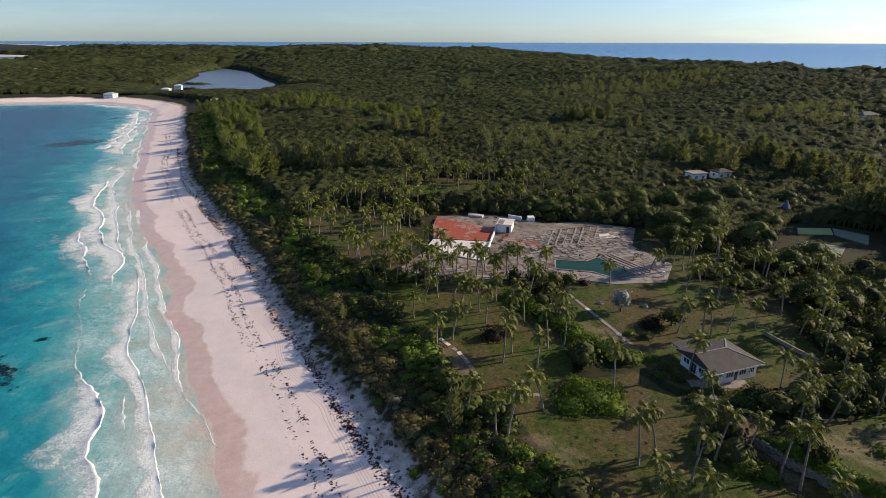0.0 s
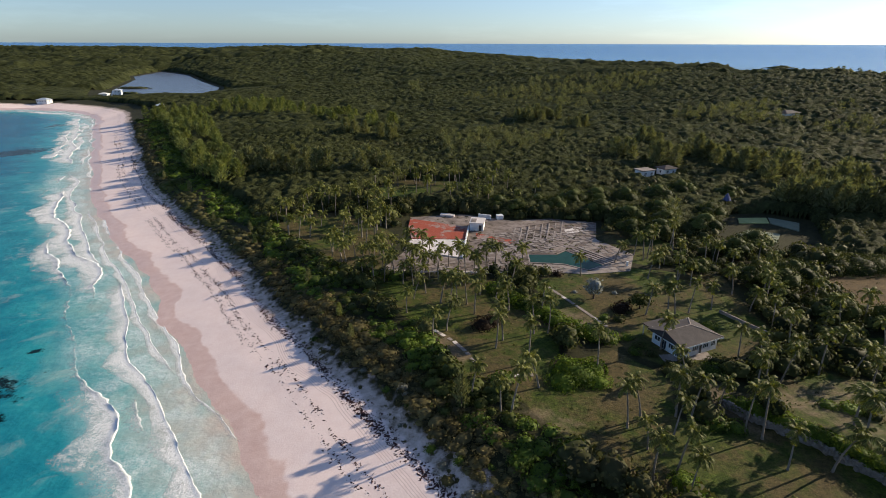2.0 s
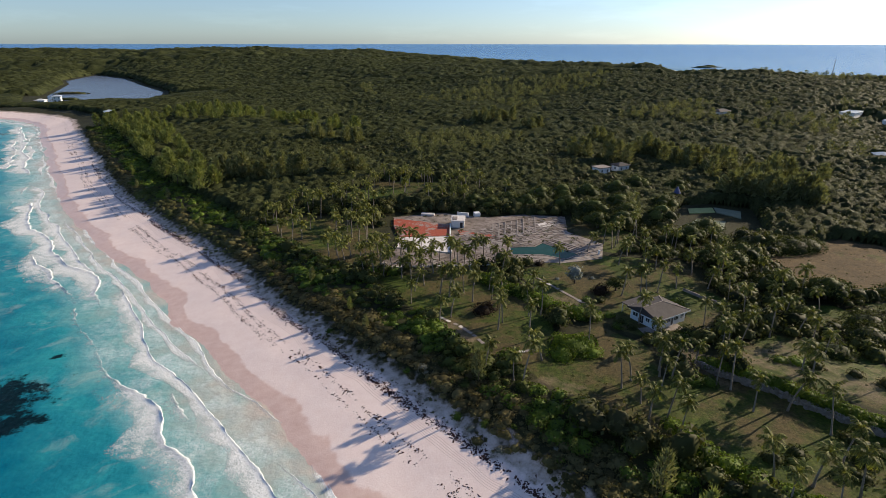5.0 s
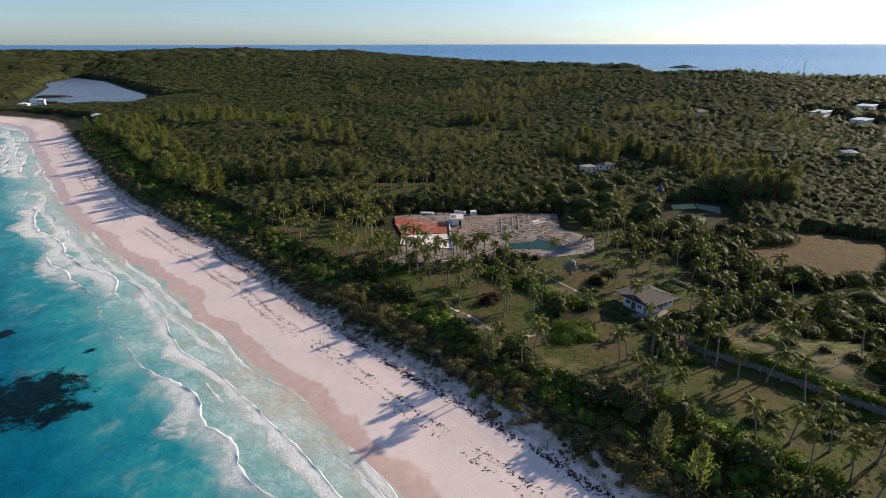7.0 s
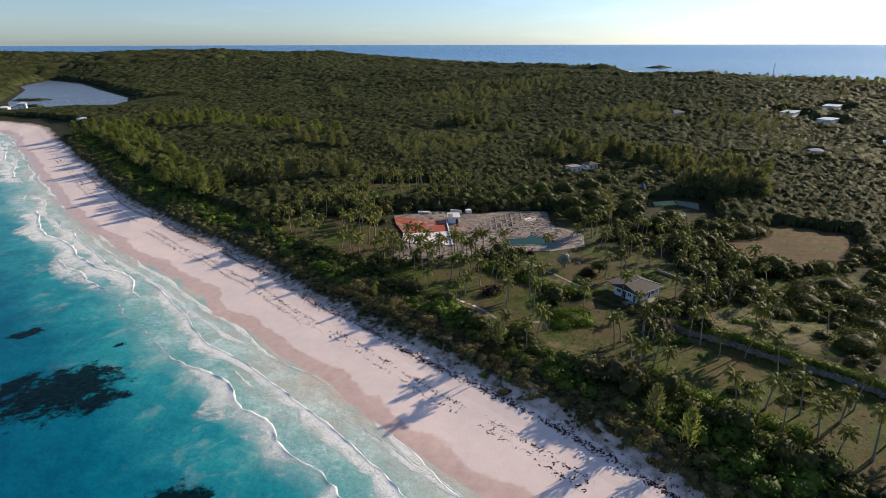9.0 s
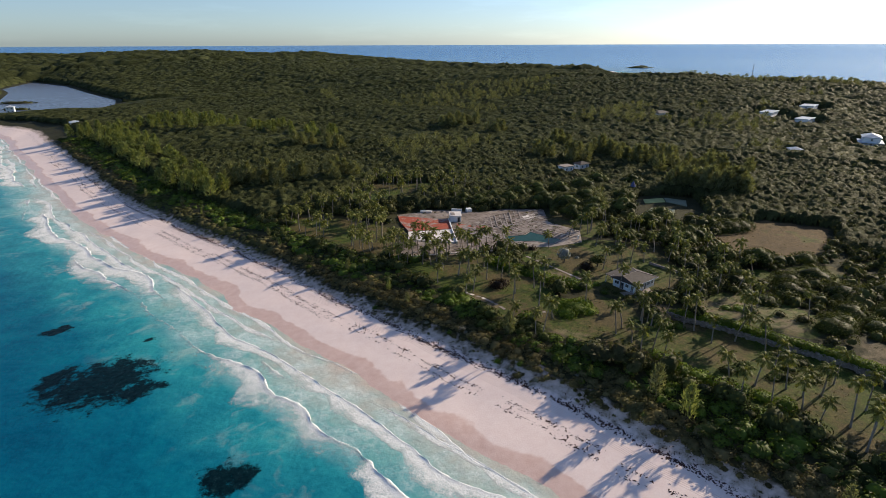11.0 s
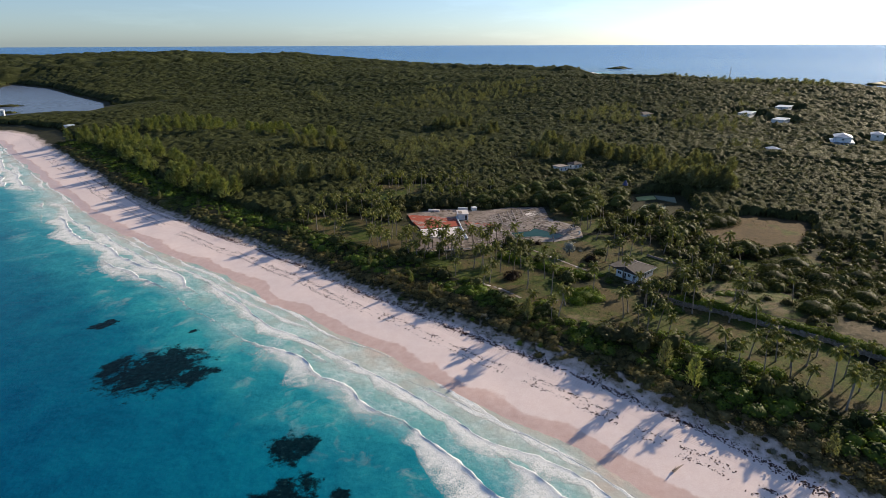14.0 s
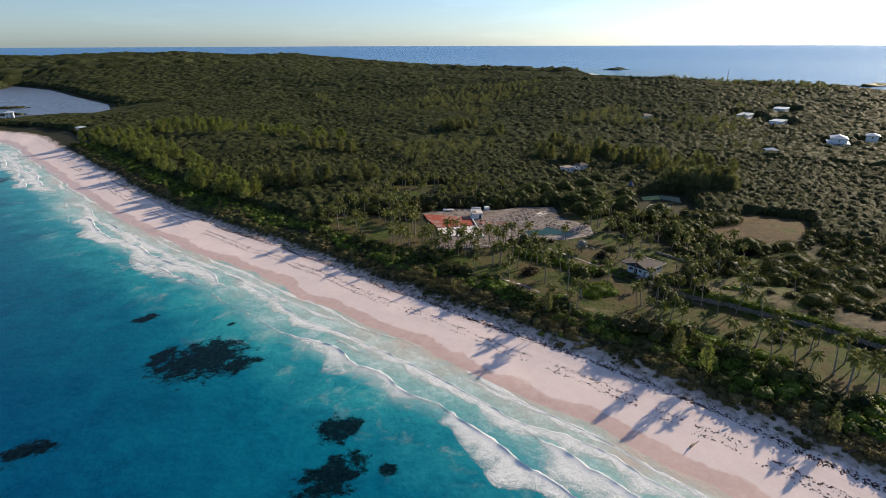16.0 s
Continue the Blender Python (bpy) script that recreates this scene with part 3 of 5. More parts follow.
def tufts(r, count, size, flat=0.8, seed=0, lumps=5, core=0.64, low=-0.1, rise=0.0, rings=3):
    """A crown: leaf tufts over a lumpy dome, with a darker inside."""
    g = np.random.default_rng(seed)
    z = g.uniform(low, 1, count)
    a = g.uniform(0, 2 * math.pi, count)
    w = np.sqrt(np.maximum(0, 1 - z * z))
    d = np.c_[w * np.cos(a), w * np.sin(a), z]
    peaks = g.normal(size=(lumps, 3))
    peaks[:, 2] = np.abs(peaks[:, 2])
    peaks /= np.linalg.norm(peaks, axis=1)[:, None]
    lump = np.exp(5 * ((d @ peaks.T).max(1) - 1))
    rad = r * (0.70 + 0.42 * lump) * g.uniform(0.86, 1.06, count)
    p = d * rad[:, None] * (1, 1, flat)
    n = d + g.normal(size=(count, 3)) * 0.55 + (0, 0, 0.15)
    n /= np.linalg.norm(n, axis=1)[:, None]
    t = np.cross(n, g.normal(size=(count, 3)))
    t /= np.linalg.norm(t, axis=1)[:, None]
    b = np.cross(n, t)
    h = size * g.uniform(0.55, 1.25, count)[:, None]
    bend = n * h * 0.25
    co = np.stack([p - t * h * 0.5, p - b * h * 0.32 + bend, p + t * h * 0.5, p + b * h * 0.32 + bend], 1).reshape(-1, 3)
    quads = np.arange(4 * count).reshape(-1, 4)
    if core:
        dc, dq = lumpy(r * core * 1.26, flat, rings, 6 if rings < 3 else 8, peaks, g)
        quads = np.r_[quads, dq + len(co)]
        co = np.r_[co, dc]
    co[:, 2] += rise
    return co, quads


def feathers(tall, wide, count, seed=0):
    """A casuarina: thin sprays that sweep up and out round a leaning stem."""
    g = np.random.default_rng(seed)
    u = g.uniform(0.12, 1, count) ** 0.8
    a = g.uniform(0, 2 * math.pi, count)
    reach = wide * np.sin(math.pi * np.clip(u, 0.1, 0.985) ** 0.8) ** 0.6 * g.uniform(0.15, 1.0, count) + 0.1
    p = np.c_[reach * np.cos(a), reach * np.sin(a), u * tall]
    way = np.c_[np.cos(a) * 0.7, np.sin(a) * 0.7, np.full(count, 0.75)] + g.normal(size=(count, 3)) * 0.35
    way /= np.linalg.norm(way, axis=1)[:, None]
    side = np.cross(way, g.normal(size=(count, 3)))
    side /= np.linalg.norm(side, axis=1)[:, None]
    ln = (g.uniform(0.9, 2.0, count) * tall / 10)[:, None]
    th = (g.uniform(0.14, 0.34, count) * tall / 10)[:, None]
    co = np.stack([p - way * ln * 0.3, p + side * th, p + way * ln, p - side * th], 1).reshape(-1, 3)
    return co, np.arange(4 * count).reshape(-1, 4)


def stem(path, r0, r1, sides=6):
    co, quads = [], []
    for i, p in enumerate(path):
        r = r0 + (r1 - r0) * i / (len(path) - 1)
        r *= 1.35 if i == 0 else 1
        co += [(p[0] + r * math.cos(2 * math.pi * k / sides), p[1] + r * math.sin(2 * math.pi * k / sides), p[2]) for k in range(sides)]
    for i in range(len(path) - 1):
        for k in range(sides):
            j = (k + 1) % sides
            quads.append((i * sides + k, i * sides + j, (i + 1) * sides + j, (i + 1) * sides + k))
    return np.array(co), np.array(quads)


def frond(length, start, droop, seed, pairs=13):
    """One palm leaf along +x: a bowed rib with hanging leaflets on both sides."""
    g = np.random.default_rng(seed)
    co, quads, p, a = [], [], np.zeros(3), start
    step = length / pairs
    for i in range(pairs):
        u = i / (pairs - 1)
        way = np.array((math.cos(a), 0, math.sin(a)))
        q = p + way * step
        if i:
            reach = length * 0.30 * math.sin(math.pi * min(1, 0.18 + 0.80 * u)) ** 0.7
            for s in (-1, 1):
                tip = p + way * reach * 0.55 + np.array((0, s * reach * 0.72, -reach * g.uniform(0.25, 0.75)))
                n = len(co)
                co += [tuple(p), tuple(p + way * step * 0.95), tuple(tip + way * 0.05), tuple(tip - way * 0.05)]
                quads.append((n, n + 1, n + 2, n + 3))
        n, w = len(co), 0.05 * (1 - u) + 0.015
        co += [tuple(p + (0, w, 0.02)), tuple(p - (0, w, -0.02)), tuple(q - (0, w, -0.02)), tuple(q + (0, w, 0.02))]
        quads.append((n, n + 1, n + 2, n + 3))
        p, a = q, a - droop / pairs * (0.5 + 1.3 * u)
    return np.array(co), np.array(quads)


def turned(co, m):
    return co @ np.array(m.to_3x3()).T + np.array(m.translation)


def joined(pieces):
    co, quads, n = [], [], 0
    for c, q in pieces:
        co.append(c)
        quads.append(q + n)
        n += len(c)
    return np.concatenate(co), np.concatenate(quads)


def strewn(name, shapes, x, y, z, size, mat, seed=1, squash=None):
    """Many plants in one mesh."""
    g = np.random.default_rng(seed)
    kind, yaw = g.integers(0, len(shapes), len(x)), g.uniform(0, 2 * math.pi, len(x))
    allc, allq, n = [], [], 0
    for k, (co, quads) in enumerate(shapes):
        i = np.nonzero(kind == k)[0]
        if not len(i):
            continue
        c, s = np.cos(yaw[i])[:, None], np.sin(yaw[i])[:, None]
        sz = size[i][:, None]
        tall = sz * (1 if squash is None else squash[i][:, None])
        v = np.stack([(co[:, 0] * c - co[:, 1] * s) * sz + x[i][:, None], (co[:, 0] * s + co[:, 1] * c) * sz + y[i][:, None], co[:, 2] * tall + z[i][:, None]], -1)
        allc.append(v.reshape(-1, 3))
        allq.append((quads[None] + (np.arange(len(i)) * len(co))[:, None, None]).reshape(-1, 4) + n)
        n += v.shape[0] * v.shape[1]
    return new(name, array_mesh(name, np.concatenate(allc), np.concatenate(allq), mat))


def shaped(name, shape, mat, parent=None, m=None, label=""):
    ob = new(name, array_mesh(name, *shape, mat))
    if parent is not None:
        ob.parent = parent
    if m is not None:
        ob.matrix_basis = m
    return tagged(ob, label)


def on_ground(pts):
    a = np.array(pts, float)
    return height(a[:, 0], a[:, 1])


def open_ground(x, y, margin=0.0):
    """True where lawns, paving, fields and water keep the woods away."""
    out = np.zeros(np.shape(x), bool)
    for p in LAWNS + DIRTS + [FIELD, COURTS, RESORT, LAGOON_RIM]:
        out |= inside(p, x, y) | (edge_distance(p + p[:1], x, y) < margin)
    return out


# ---- the ruined resort ----
BASE = 5.45
Z0 = float(height(np.array([30.0]), np.array([105.0]))[0])


def paving(name, poly, top, mat, label, thick=0.5):
    ob = part(name, prism(poly, Z0 - thick, Z0 + top), mat)
    return tagged(ob, label, "paving", kind="structure")


POOL_RIM = [(30, 137), (29, 131), (38, 129), (43.2, 124.2), (48.5, 127), (41.5, 139), (38, 136.2)]
paving("pavement_terrace", [(-12, 129), (9, 124), (25, 126), (29, 130.6), (29.6, 137.5), (26, 144), (13.8, 150), (10.8, 135.3), (-5, 143)], 0.10, DARKSLAB, "cracked stained concrete terrace above the palms")
paving("pavement_court", [(13.9, 150.2), (26.2, 144.2), (29.6, 137.7), (37.8, 137), (41.6, 139.8), (46, 146), (54, 148), (60, 164), (46, 170), (32, 169), (16, 178), (-2, 176), (-1.5, 174), (16.6, 162.5)], 0.08, DARKSLAB, "broken stained concrete floor of the ruined resort")
paving("pavement_poolside", [(25.2, 125.8), (41.6, 121.5), (54, 122.5), (60, 134), (54, 147.5), (46.2, 145.8), (42, 139.4), (49.2, 127), (43.2, 123.4), (37.6, 128.3), (28.6, 130.2)], 0.12, CONCRETE, "weathered concrete deck round the pool")
paving("pavement_red", [(-3, 165), (-2, 173), (16.2, 162), (13.8, 150.6), (-2.6, 152.8)], 0.55, RED, "worn red-painted floor slab of a demolished building", 0.6)
paving("pavement_white", [(-5, 143.5), (-2.7, 152.6), (13.6, 150.3), (10.8, 135.6)], 0.40, PALE, "bleached white terrace slab beside the red floor", 0.6)
paving("pavement_red_patch", [(18, 157), (29, 149), (27, 146), (17.5, 152)], 0.14, RED, "faded red floor patch with pale scratches")
paving("pavement_pale_patch", [(47, 158), (53.5, 160.5), (52.5, 154.8), (46.5, 154)], 0.16, PALE, "bright white floor patch in the ruins")

pool = new("swimming_pool")
pool.location = (38, 131, Z0)
tagged(pool, "abandoned swimming pool with stale green water", "pool")
shift = [(x - 38, y - 131) for x, y in POOL_RIM]
part("water", prism(shift, -0.5, 0.05), POOL, pool, "stale dark green water")
for (x0, y0), (x1, y1) in zip(shift, shift[1:] + shift[:1]):
    ln, an = math.hypot(x1 - x0, y1 - y0), math.atan2(y1 - y0, x1 - x0)
    part("coping", boxed(0, ln, -0.35, 0.1, -0.5, 0.16, bevel=0.03), CONCRETE, pool, m=Matrix.Translation((x0, y0, 0)) @ Matrix.Rotation(an, 4, "Z"))
for k in range(4):
    part("step", boxed(0, 13.6, 0.5 + 1.1 * k, 1.3 + 1.1 * k, -0.2, 0.22 + 0.10 * k, bevel=0.03), CONCRETE if k % 2 else DARKSLAB, pool,
         m=Matrix.Translation((11.0, -4.2, 0)) @ Matrix.Rotation(math.atan2(12, -7), 4, "Z") @ Matrix.Diagonal((1, -1, 1, 1)))


def low_wall(name, a, b, tall, thick, mat, label, base=None):
    ln, an = math.hypot(b[0] - a[0], b[1] - a[1]), math.atan2(b[1] - a[1], b[0] - a[0])
    ob = part(name, boxed(0, ln, -thick / 2, thick / 2, -0.4, tall, bevel=0.02), mat)
    ob.matrix_basis = Matrix.Translation((a[0], a[1], Z0 if base is None else base)) @ Matrix.Rotation(an, 4, "Z")
    return tagged(ob, label, "wall")


low_wall("parapet_wall", (16.5, 162.3), (13.9, 150.4), 1.0, 0.4, WHITE, "white parapet wall along the red floor slab")
low_wall("parapet_wall", (13.85, 150.1), (10.9, 135.3), 0.8, 0.4, WHITE, "white parapet wall along the bleached terrace")
low_wall("parapet_wall", (-12, 128.5), (24, 123.6), 0.35, 0.35, PALE, "low pale retaining kerb above the palm lawn")

# footings of the rooms that stood beside the pool
for i in range(8):
    u = i / 7
    a = (27.5 + 15.5 * u, 147.5 + 1.6 * u)
    b = (31.5 + 17.5 * u, 160.5 + 5.5 * u)
    ob = low_wall("room_footing", a, b, 0.18 + 0.10 * (i % 3), 0.40, CONCRETE, "broken concrete footing of a demolished room")
    tagged(ob, group="footings of the demolished rooms")
for j in range(6):
    v = j / 5
    a = (28 + 4 * v, 148 + 13 * v)
    b = (43.5 + 6 * v, 149.5 + 17 * v)
    ob = low_wall("room_footing", a, b, 0.16 + 0.08 * (j % 2), 0.36, DARKSLAB if j % 2 else CONCRETE, "broken concrete footing of a demolished room")
    tagged(ob, group="footings of the demolished rooms")

# loose slabs on the resort floor
slab_shapes = []
for k in range(6):
    bm = boxed(-0.98, 0.98, -0.66, 0.66, 0, 0.12, bevel=0.03)
    me = bpy.data.meshes.new("slab")
    bm.to_mesh(me)
    bm.free()
    me.materials.append((CONCRETE, DARKSLAB, CONCRETE, DARKSLAB, CONCRETE, DARKSLAB)[k])
    slab_shapes.append(me)
pavement = bpy.data.objects["pavement_court"]
slabs = 0
ca, sa = math.cos(radians(20)), math.sin(radians(20))
for j in range(-30, 40):
    for i in range(-24, 24):
        u, v = i * 2.15 + (j % 2) * 0.4, j * 1.5
        x, y = 34 + u * ca - v * sa, 136 + u * sa + v * ca
        if slabs >= 300 or not inside(RESORT, [x], [y])[0] or inside(POOL_RIM, [x], [y])[0] or rng.random() < 0.22:
            continue
        if edge_distance(POOL_RIM + POOL_RIM[:1], np.array([x]), np.array([y]))[0] < 1.6 or edge_distance(RESORT + RESORT[:1], np.array([x]), np.array([y]))[0] < 1.2 or (x < 17.5 and 133 < y < 175):
            continue
        ob = new("slab", slab_shapes[int(rng.integers(0, 6))])
        ob.parent = pavement
        ob.matrix_basis = pose(x, y, Z0 + 0.07 + 0.03 * rng.random(), rng.normal() * 0.7, rng.normal() * 0.7, 20 + rng.normal() * 1.5) @ Matrix.Diagonal((rng.uniform(0.85, 1.0), rng.uniform(0.85, 1.0), 1, 1))
        slabs += 1
post = new("marker_post")
post.location = (54.6, 126.0, Z0)
tagged(post, "short white rendered post at the end of the pool deck", "post")
part("shaft", boxed(-0.22, 0.22, -0.22, 0.22, -0.2, 1.25, bevel=0.03), WHITE, post)
part("cap", boxed(-0.3, 0.3, -0.3, 0.3, 1.25, 1.4, bevel=0.03), WHITE, post)


def opening(parent, name, x, y, z, w, h, facing, frame_mat=WHITE, pane_mat=GLASS, mullions=1):
    """A window or door set in a wall that faces -y, turned by facing degrees."""
    m = Matrix.Translation((x, y, z)) @ Matrix.Rotation(radians(facing), 4, "Z")
    bm = bmesh.new()
    t = 0.09
    for a in ((-w / 2, -w / 2 + t, -0.07, 0.05, 0, h), (w / 2 - t, w / 2, -0.07, 0.05, 0, h), (-w / 2 + t, w / 2 - t, -0.07, 0.05, 0, t), (-w / 2 + t, w / 2 - t, -0.07, 0.05, h - t, h)):
        box(bm, *a)
    for k in range(mullions):
        c = -w / 2 + w * (k + 1) / (mullions + 1)
        box(bm, c - 0.03, c + 0.03, -0.06, 0.04, t, h - t)
    ob = part(name, bm, frame_mat, parent, m=m)
    part("pane", boxed(-w / 2 + t, w / 2 - t, -0.03, 0.02, t, h - t), pane_mat, ob, "dark glass")
    return ob


def hip_roof(l, w, eave, rise, over, thick=0.18, gable=0.0):
    """A hipped roof over a plan l x w centred at 0; gable: how far its ridge runs on to the -x end."""
    bm = bmesh.new()
    a, b = l / 2 + over, w / 2 + over
    r = max(0.2, a - b)
    ridge = [(-r - (a - r) * gable, 0, eave + rise), (r, 0, eave + rise)]
    low = [bm.verts.new((x, y, eave)) for x, y in ((-a, -b), (a, -b), (a, b), (-a, b))]
    under = [bm.verts.new((x, y, eave - thick)) for x, y in ((-a, -b), (a, -b), (a, b), (-a, b))]
    p, q = [bm.verts.new(c) for c in ridge]
    for f in ((low[0], low[1], q, p), (low[1], low[2], q), (low[2], low[3], p, q), (low[3], low[0], p), under[::-1]):
        bm.faces.new(f)
    for i in range(4):
        j = (i + 1) % 4
        bm.faces.new((under[i], under[j], low[j], low[i]))
    bmesh.ops.recalc_face_normals(bm, faces=bm.faces[:])
    return bm


def ridge_cap(a, b, w=0.22):
    way = Vector(b) - Vector(a)
    return boxed(0, way.length, -w / 2, w / 2, -0.03, 0.07, bevel=0.02), Matrix.Translation(a) @ way.to_track_quat("X", "Z").to_matrix().to_4x4()


# the white block beside the red floor
hut = new("utility_block")
hut.matrix_basis = Matrix.Translation((19.3, 162.2, Z0)) @ Matrix.Rotation(radians(-15), 4, "Z")
tagged(hut, "small white flat-roofed masonry block on the ruined floor", "outbuilding")
part("wall", boxed(-2.2, 2.2, -2.9, 2.9, -0.2, 2.5, bevel=0.03), WHITE, hut)
part("roof", boxed(-2.45, 2.45, -3.15, 3.15, 2.5, 2.72, bevel=0.04), PALE, hut, "stained flat concrete roof")
part("roof_slab", boxed(-1.9, -0.3, -2.4, 1.4, 2.72, 2.86, bevel=0.03), CONCRETE, hut)
opening(hut, "door", 1.2, -2.93, 0, 0.9, 2.0, 0, DARKSLAB, GLASS, 0)
opening(hut, "window", -2.23, 0.6, 1.0, 1.0, 0.9, -90)
for (x, y, a, l, w, h) in ((11, 176, -22, 5, 1.6, 0.8), (23.5, 172.5, -28, 4.5, 0.5, 1.5), (28.5, 171.5, 5, 2.2, 1.8, 1.5)):
    ob = part("rubble_block", boxed(-l / 2, l / 2, -w / 2, w / 2, -0.1, h, bevel=0.06), WHITE if h > 1 else PALE)
    ob.matrix_basis = Matrix.Translation((x, y, Z0)) @ Matrix.Rotation(radians(a), 4, "Z") @ Matrix.Rotation(radians(6), 4, "X")
    tagged(ob, "leaning fragment of a white rendered wall", "rubble", group="wall fragments behind the ruin")

# ---- the bungalow ----
house = new("bungalow")
house.matrix_basis = Matrix.Translation((48.7, 84.6, Z0)) @ Matrix.Rotation(radians(19), 4, "Z")
tagged(house, "pale blue and white bungalow with a worn grey shingle roof", "house")
HL, HW, HH = 9.6, 7.4, 2.75
for name, a in (("wall", (-HL / 2, HL / 2, -HW / 2, -HW / 2 + 0.2, -0.5, HH)), ("wall", (-HL / 2, HL / 2, HW / 2 - 0.2, HW / 2, -0.5, HH)),
                ("wall", (HL / 2 - 0.2, HL / 2, -HW / 2 + 0.2, HW / 2 - 0.2, -0.5, HH)), ("wall", (-HL / 2, -HL / 2 + 0.2, -HW / 2 + 0.2, HW / 2 - 0.2, -0.5, HH))):
    part(name, boxed(*a), BLUEWALL if a[1] < 0 else WHITE, house)
bm = bmesh.new()
gv = [bm.verts.new(c) for c in ((-HL / 2 - 0.02, -HW / 2, HH), (-HL / 2 - 0.02, HW / 2, HH), (-HL / 2 - 0.02, 0, HH + 1.2), (-HL / 2 + 0.15, -HW / 2, HH), (-HL / 2 + 0.15, HW / 2, HH), (-HL / 2 + 0.15, 0, HH + 1.2))]
for f in ((0, 2, 1), (3, 4, 5), (0, 1, 4, 3), (1, 2, 5, 4), (2, 0, 3, 5)):
    bm.faces.new([gv[i] for i in f])
part("gable", bm, BLUEWALL, house)
roof = part("roof", hip_roof(HL, HW, HH + 0.12, 1.5, 0.75, gable=1.0), SHINGLE, house, "worn grey shingle roof with pale ridge caps")
rz = HH + 0.12 + 1.5
r_in = HL / 2 + 0.75 - HW / 2 - 0.75
for a, b in (((-HL / 2 - 0.75, 0, rz), (r_in, 0, rz)), ((r_in, 0, rz), (HL / 2 + 0.75, -HW / 2 - 0.75, HH + 0.12)), ((r_in, 0, rz), (HL / 2 + 0.75, HW / 2 + 0.75, HH + 0.12))):
    cap, m = ridge_cap(a, b)
    part("ridge_cap", cap, CONCRETE, roof, m=m)
for y in (-HW / 2 - 0.75, HW / 2 + 0.75):
    part("fascia", boxed(-HL / 2 - 0.75, HL / 2 + 0.75, y - 0.04, y + 0.04, HH - 0.14, HH + 0.10), WHITE, roof)
part("fascia", boxed(HL / 2 + 0.72, HL / 2 + 0.79, -HW / 2 - 0.7, HW / 2 + 0.7, HH - 0.14, HH + 0.10), WHITE, roof)
part("roof_patch", boxed(-0.8, 0.9, 1.6, 3.0, 0, 0.05), DARKSLAB, roof, "torn roofing felt", m=Matrix.Translation((1.5, 0, HH + 1.36)) @ Matrix.Rotation(radians(-19), 4, "X"))
part("porch_roof", boxed(-HL / 2 + 0.2, HL / 2 - 2.5, HW / 2 + 0.8, HW / 2 + 3.2, HH - 0.25, HH - 0.08), SHINGLE, house)
for x in (-4.2, -1.4, 1.6):
    part("porch_post", boxed(x - 0.07, x + 0.07, HW / 2 + 2.95, HW / 2 + 3.1, -0.4, HH - 0.25), WHITE, house)
for y, w, h, z, kind in ((2.3, 1.5, 1.1, 1.0, "window"), (0.5, 1.3, 2.05, 0.05, "door"), (-1.2, 1.2, 1.1, 1.0, "window"), (-2.9, 0.9, 2.0, 0.05, "door")):
    opening(house, kind, -HL / 2 - 0.03, y, z, w, h, -90)
for x, w in ((-3.4, 1.0), (-1.2, 1.6), (1.6, 1.6), (3.6, 1.2)):
    opening(house, "window", x, -HW / 2 - 0.03, 1.0, w, 1.1, 0, mullions=2)
opening(house, "door", 0.2, -HW / 2 - 0.03, 0.05, 0.9, 2.0, 0, WHITE, GLASS, 0)
tagged(part("pavement_house", boxed(42.0, 52, 79.0, 81.5, Z0 - 0.4, Z0 + 0.02), CONCRETE), "worn concrete apron beside the bungalow", "paving", kind="structure")

# ---- paths and walls of the grounds ----
path_shapes = []
for k in range(3):
    bm = boxed(-0.56, 0.56, -0.42, 0.42, -0.1, 0.06, bevel=0.03)
    for v in bm.verts:
        v.co.x += 0.04 * math.sin(7 * v.co.y + k)
    me = bpy.data.meshes.new("path_slab")
    bm.to_mesh(me)
    bm.free()
    me.materials.append((CONCRETE, CONCRETE, PALE)[k])
    path_shapes.append(me)


def slab_path(name, line, label, gap=0.06, keep=1.0):
    base = new(name)
    base.location = (line[0][0], line[0][1], 0)
    tagged(base, label, "path", kind="structure")
    for (x0, y0), (x1, y1) in zip(line, line[1:]):
        ln = math.hypot(x1 - x0, y1 - y0)
        for k in range(int(ln / 1.1)):
            if rng.random() > keep:
                continue
            u = (k + 0.5) * 1.1 / ln
            x, y = x0 + (x1 - x0) * u, y0 + (y1 - y0) * u
            ob = new("path_slab", path_shapes[int(rng.integers(0, 3))])
            ob.parent = base
            z = float(height(np.array([x]), np.array([y]))[0])
            ob.matrix_basis = pose(x - base.location.x, y - base.location.y, z + 0.02 * rng.random(), rng.normal(), rng.normal(), math.degrees(math.atan2(y1 - y0, x1 - x0)) + rng.normal() * 4)


slab_path("path_long", [(29, 116), (30, 113), (33, 104), (36.5, 93)], "pale concrete garden path across the lawn")
slab_path("path_lawn", [(-0.5, 95.5), (3, 90.5), (5, 86), (6.3, 81.5)], "broken curved concrete path in the palm lawn", keep=0.85)
slab_path("path_short", [(10.5, 77.2), (17, 77)], "short straight concrete path near the sea grapes")
slab_path("path_house", [(45, 78), (43.5, 73), (44, 68)], "cracked path stones below the bungalow", keep=0.6)

GARDEN_WALL = [(64, 97.5), (66.5, 91), (69, 85.5)]
for a, b in zip(GARDEN_WALL, GARDEN_WALL[1:]):
    low_wall("garden_wall", a, b, 0.7, 0.35, CONCRETE, "low concrete garden wall on the bright lawn")

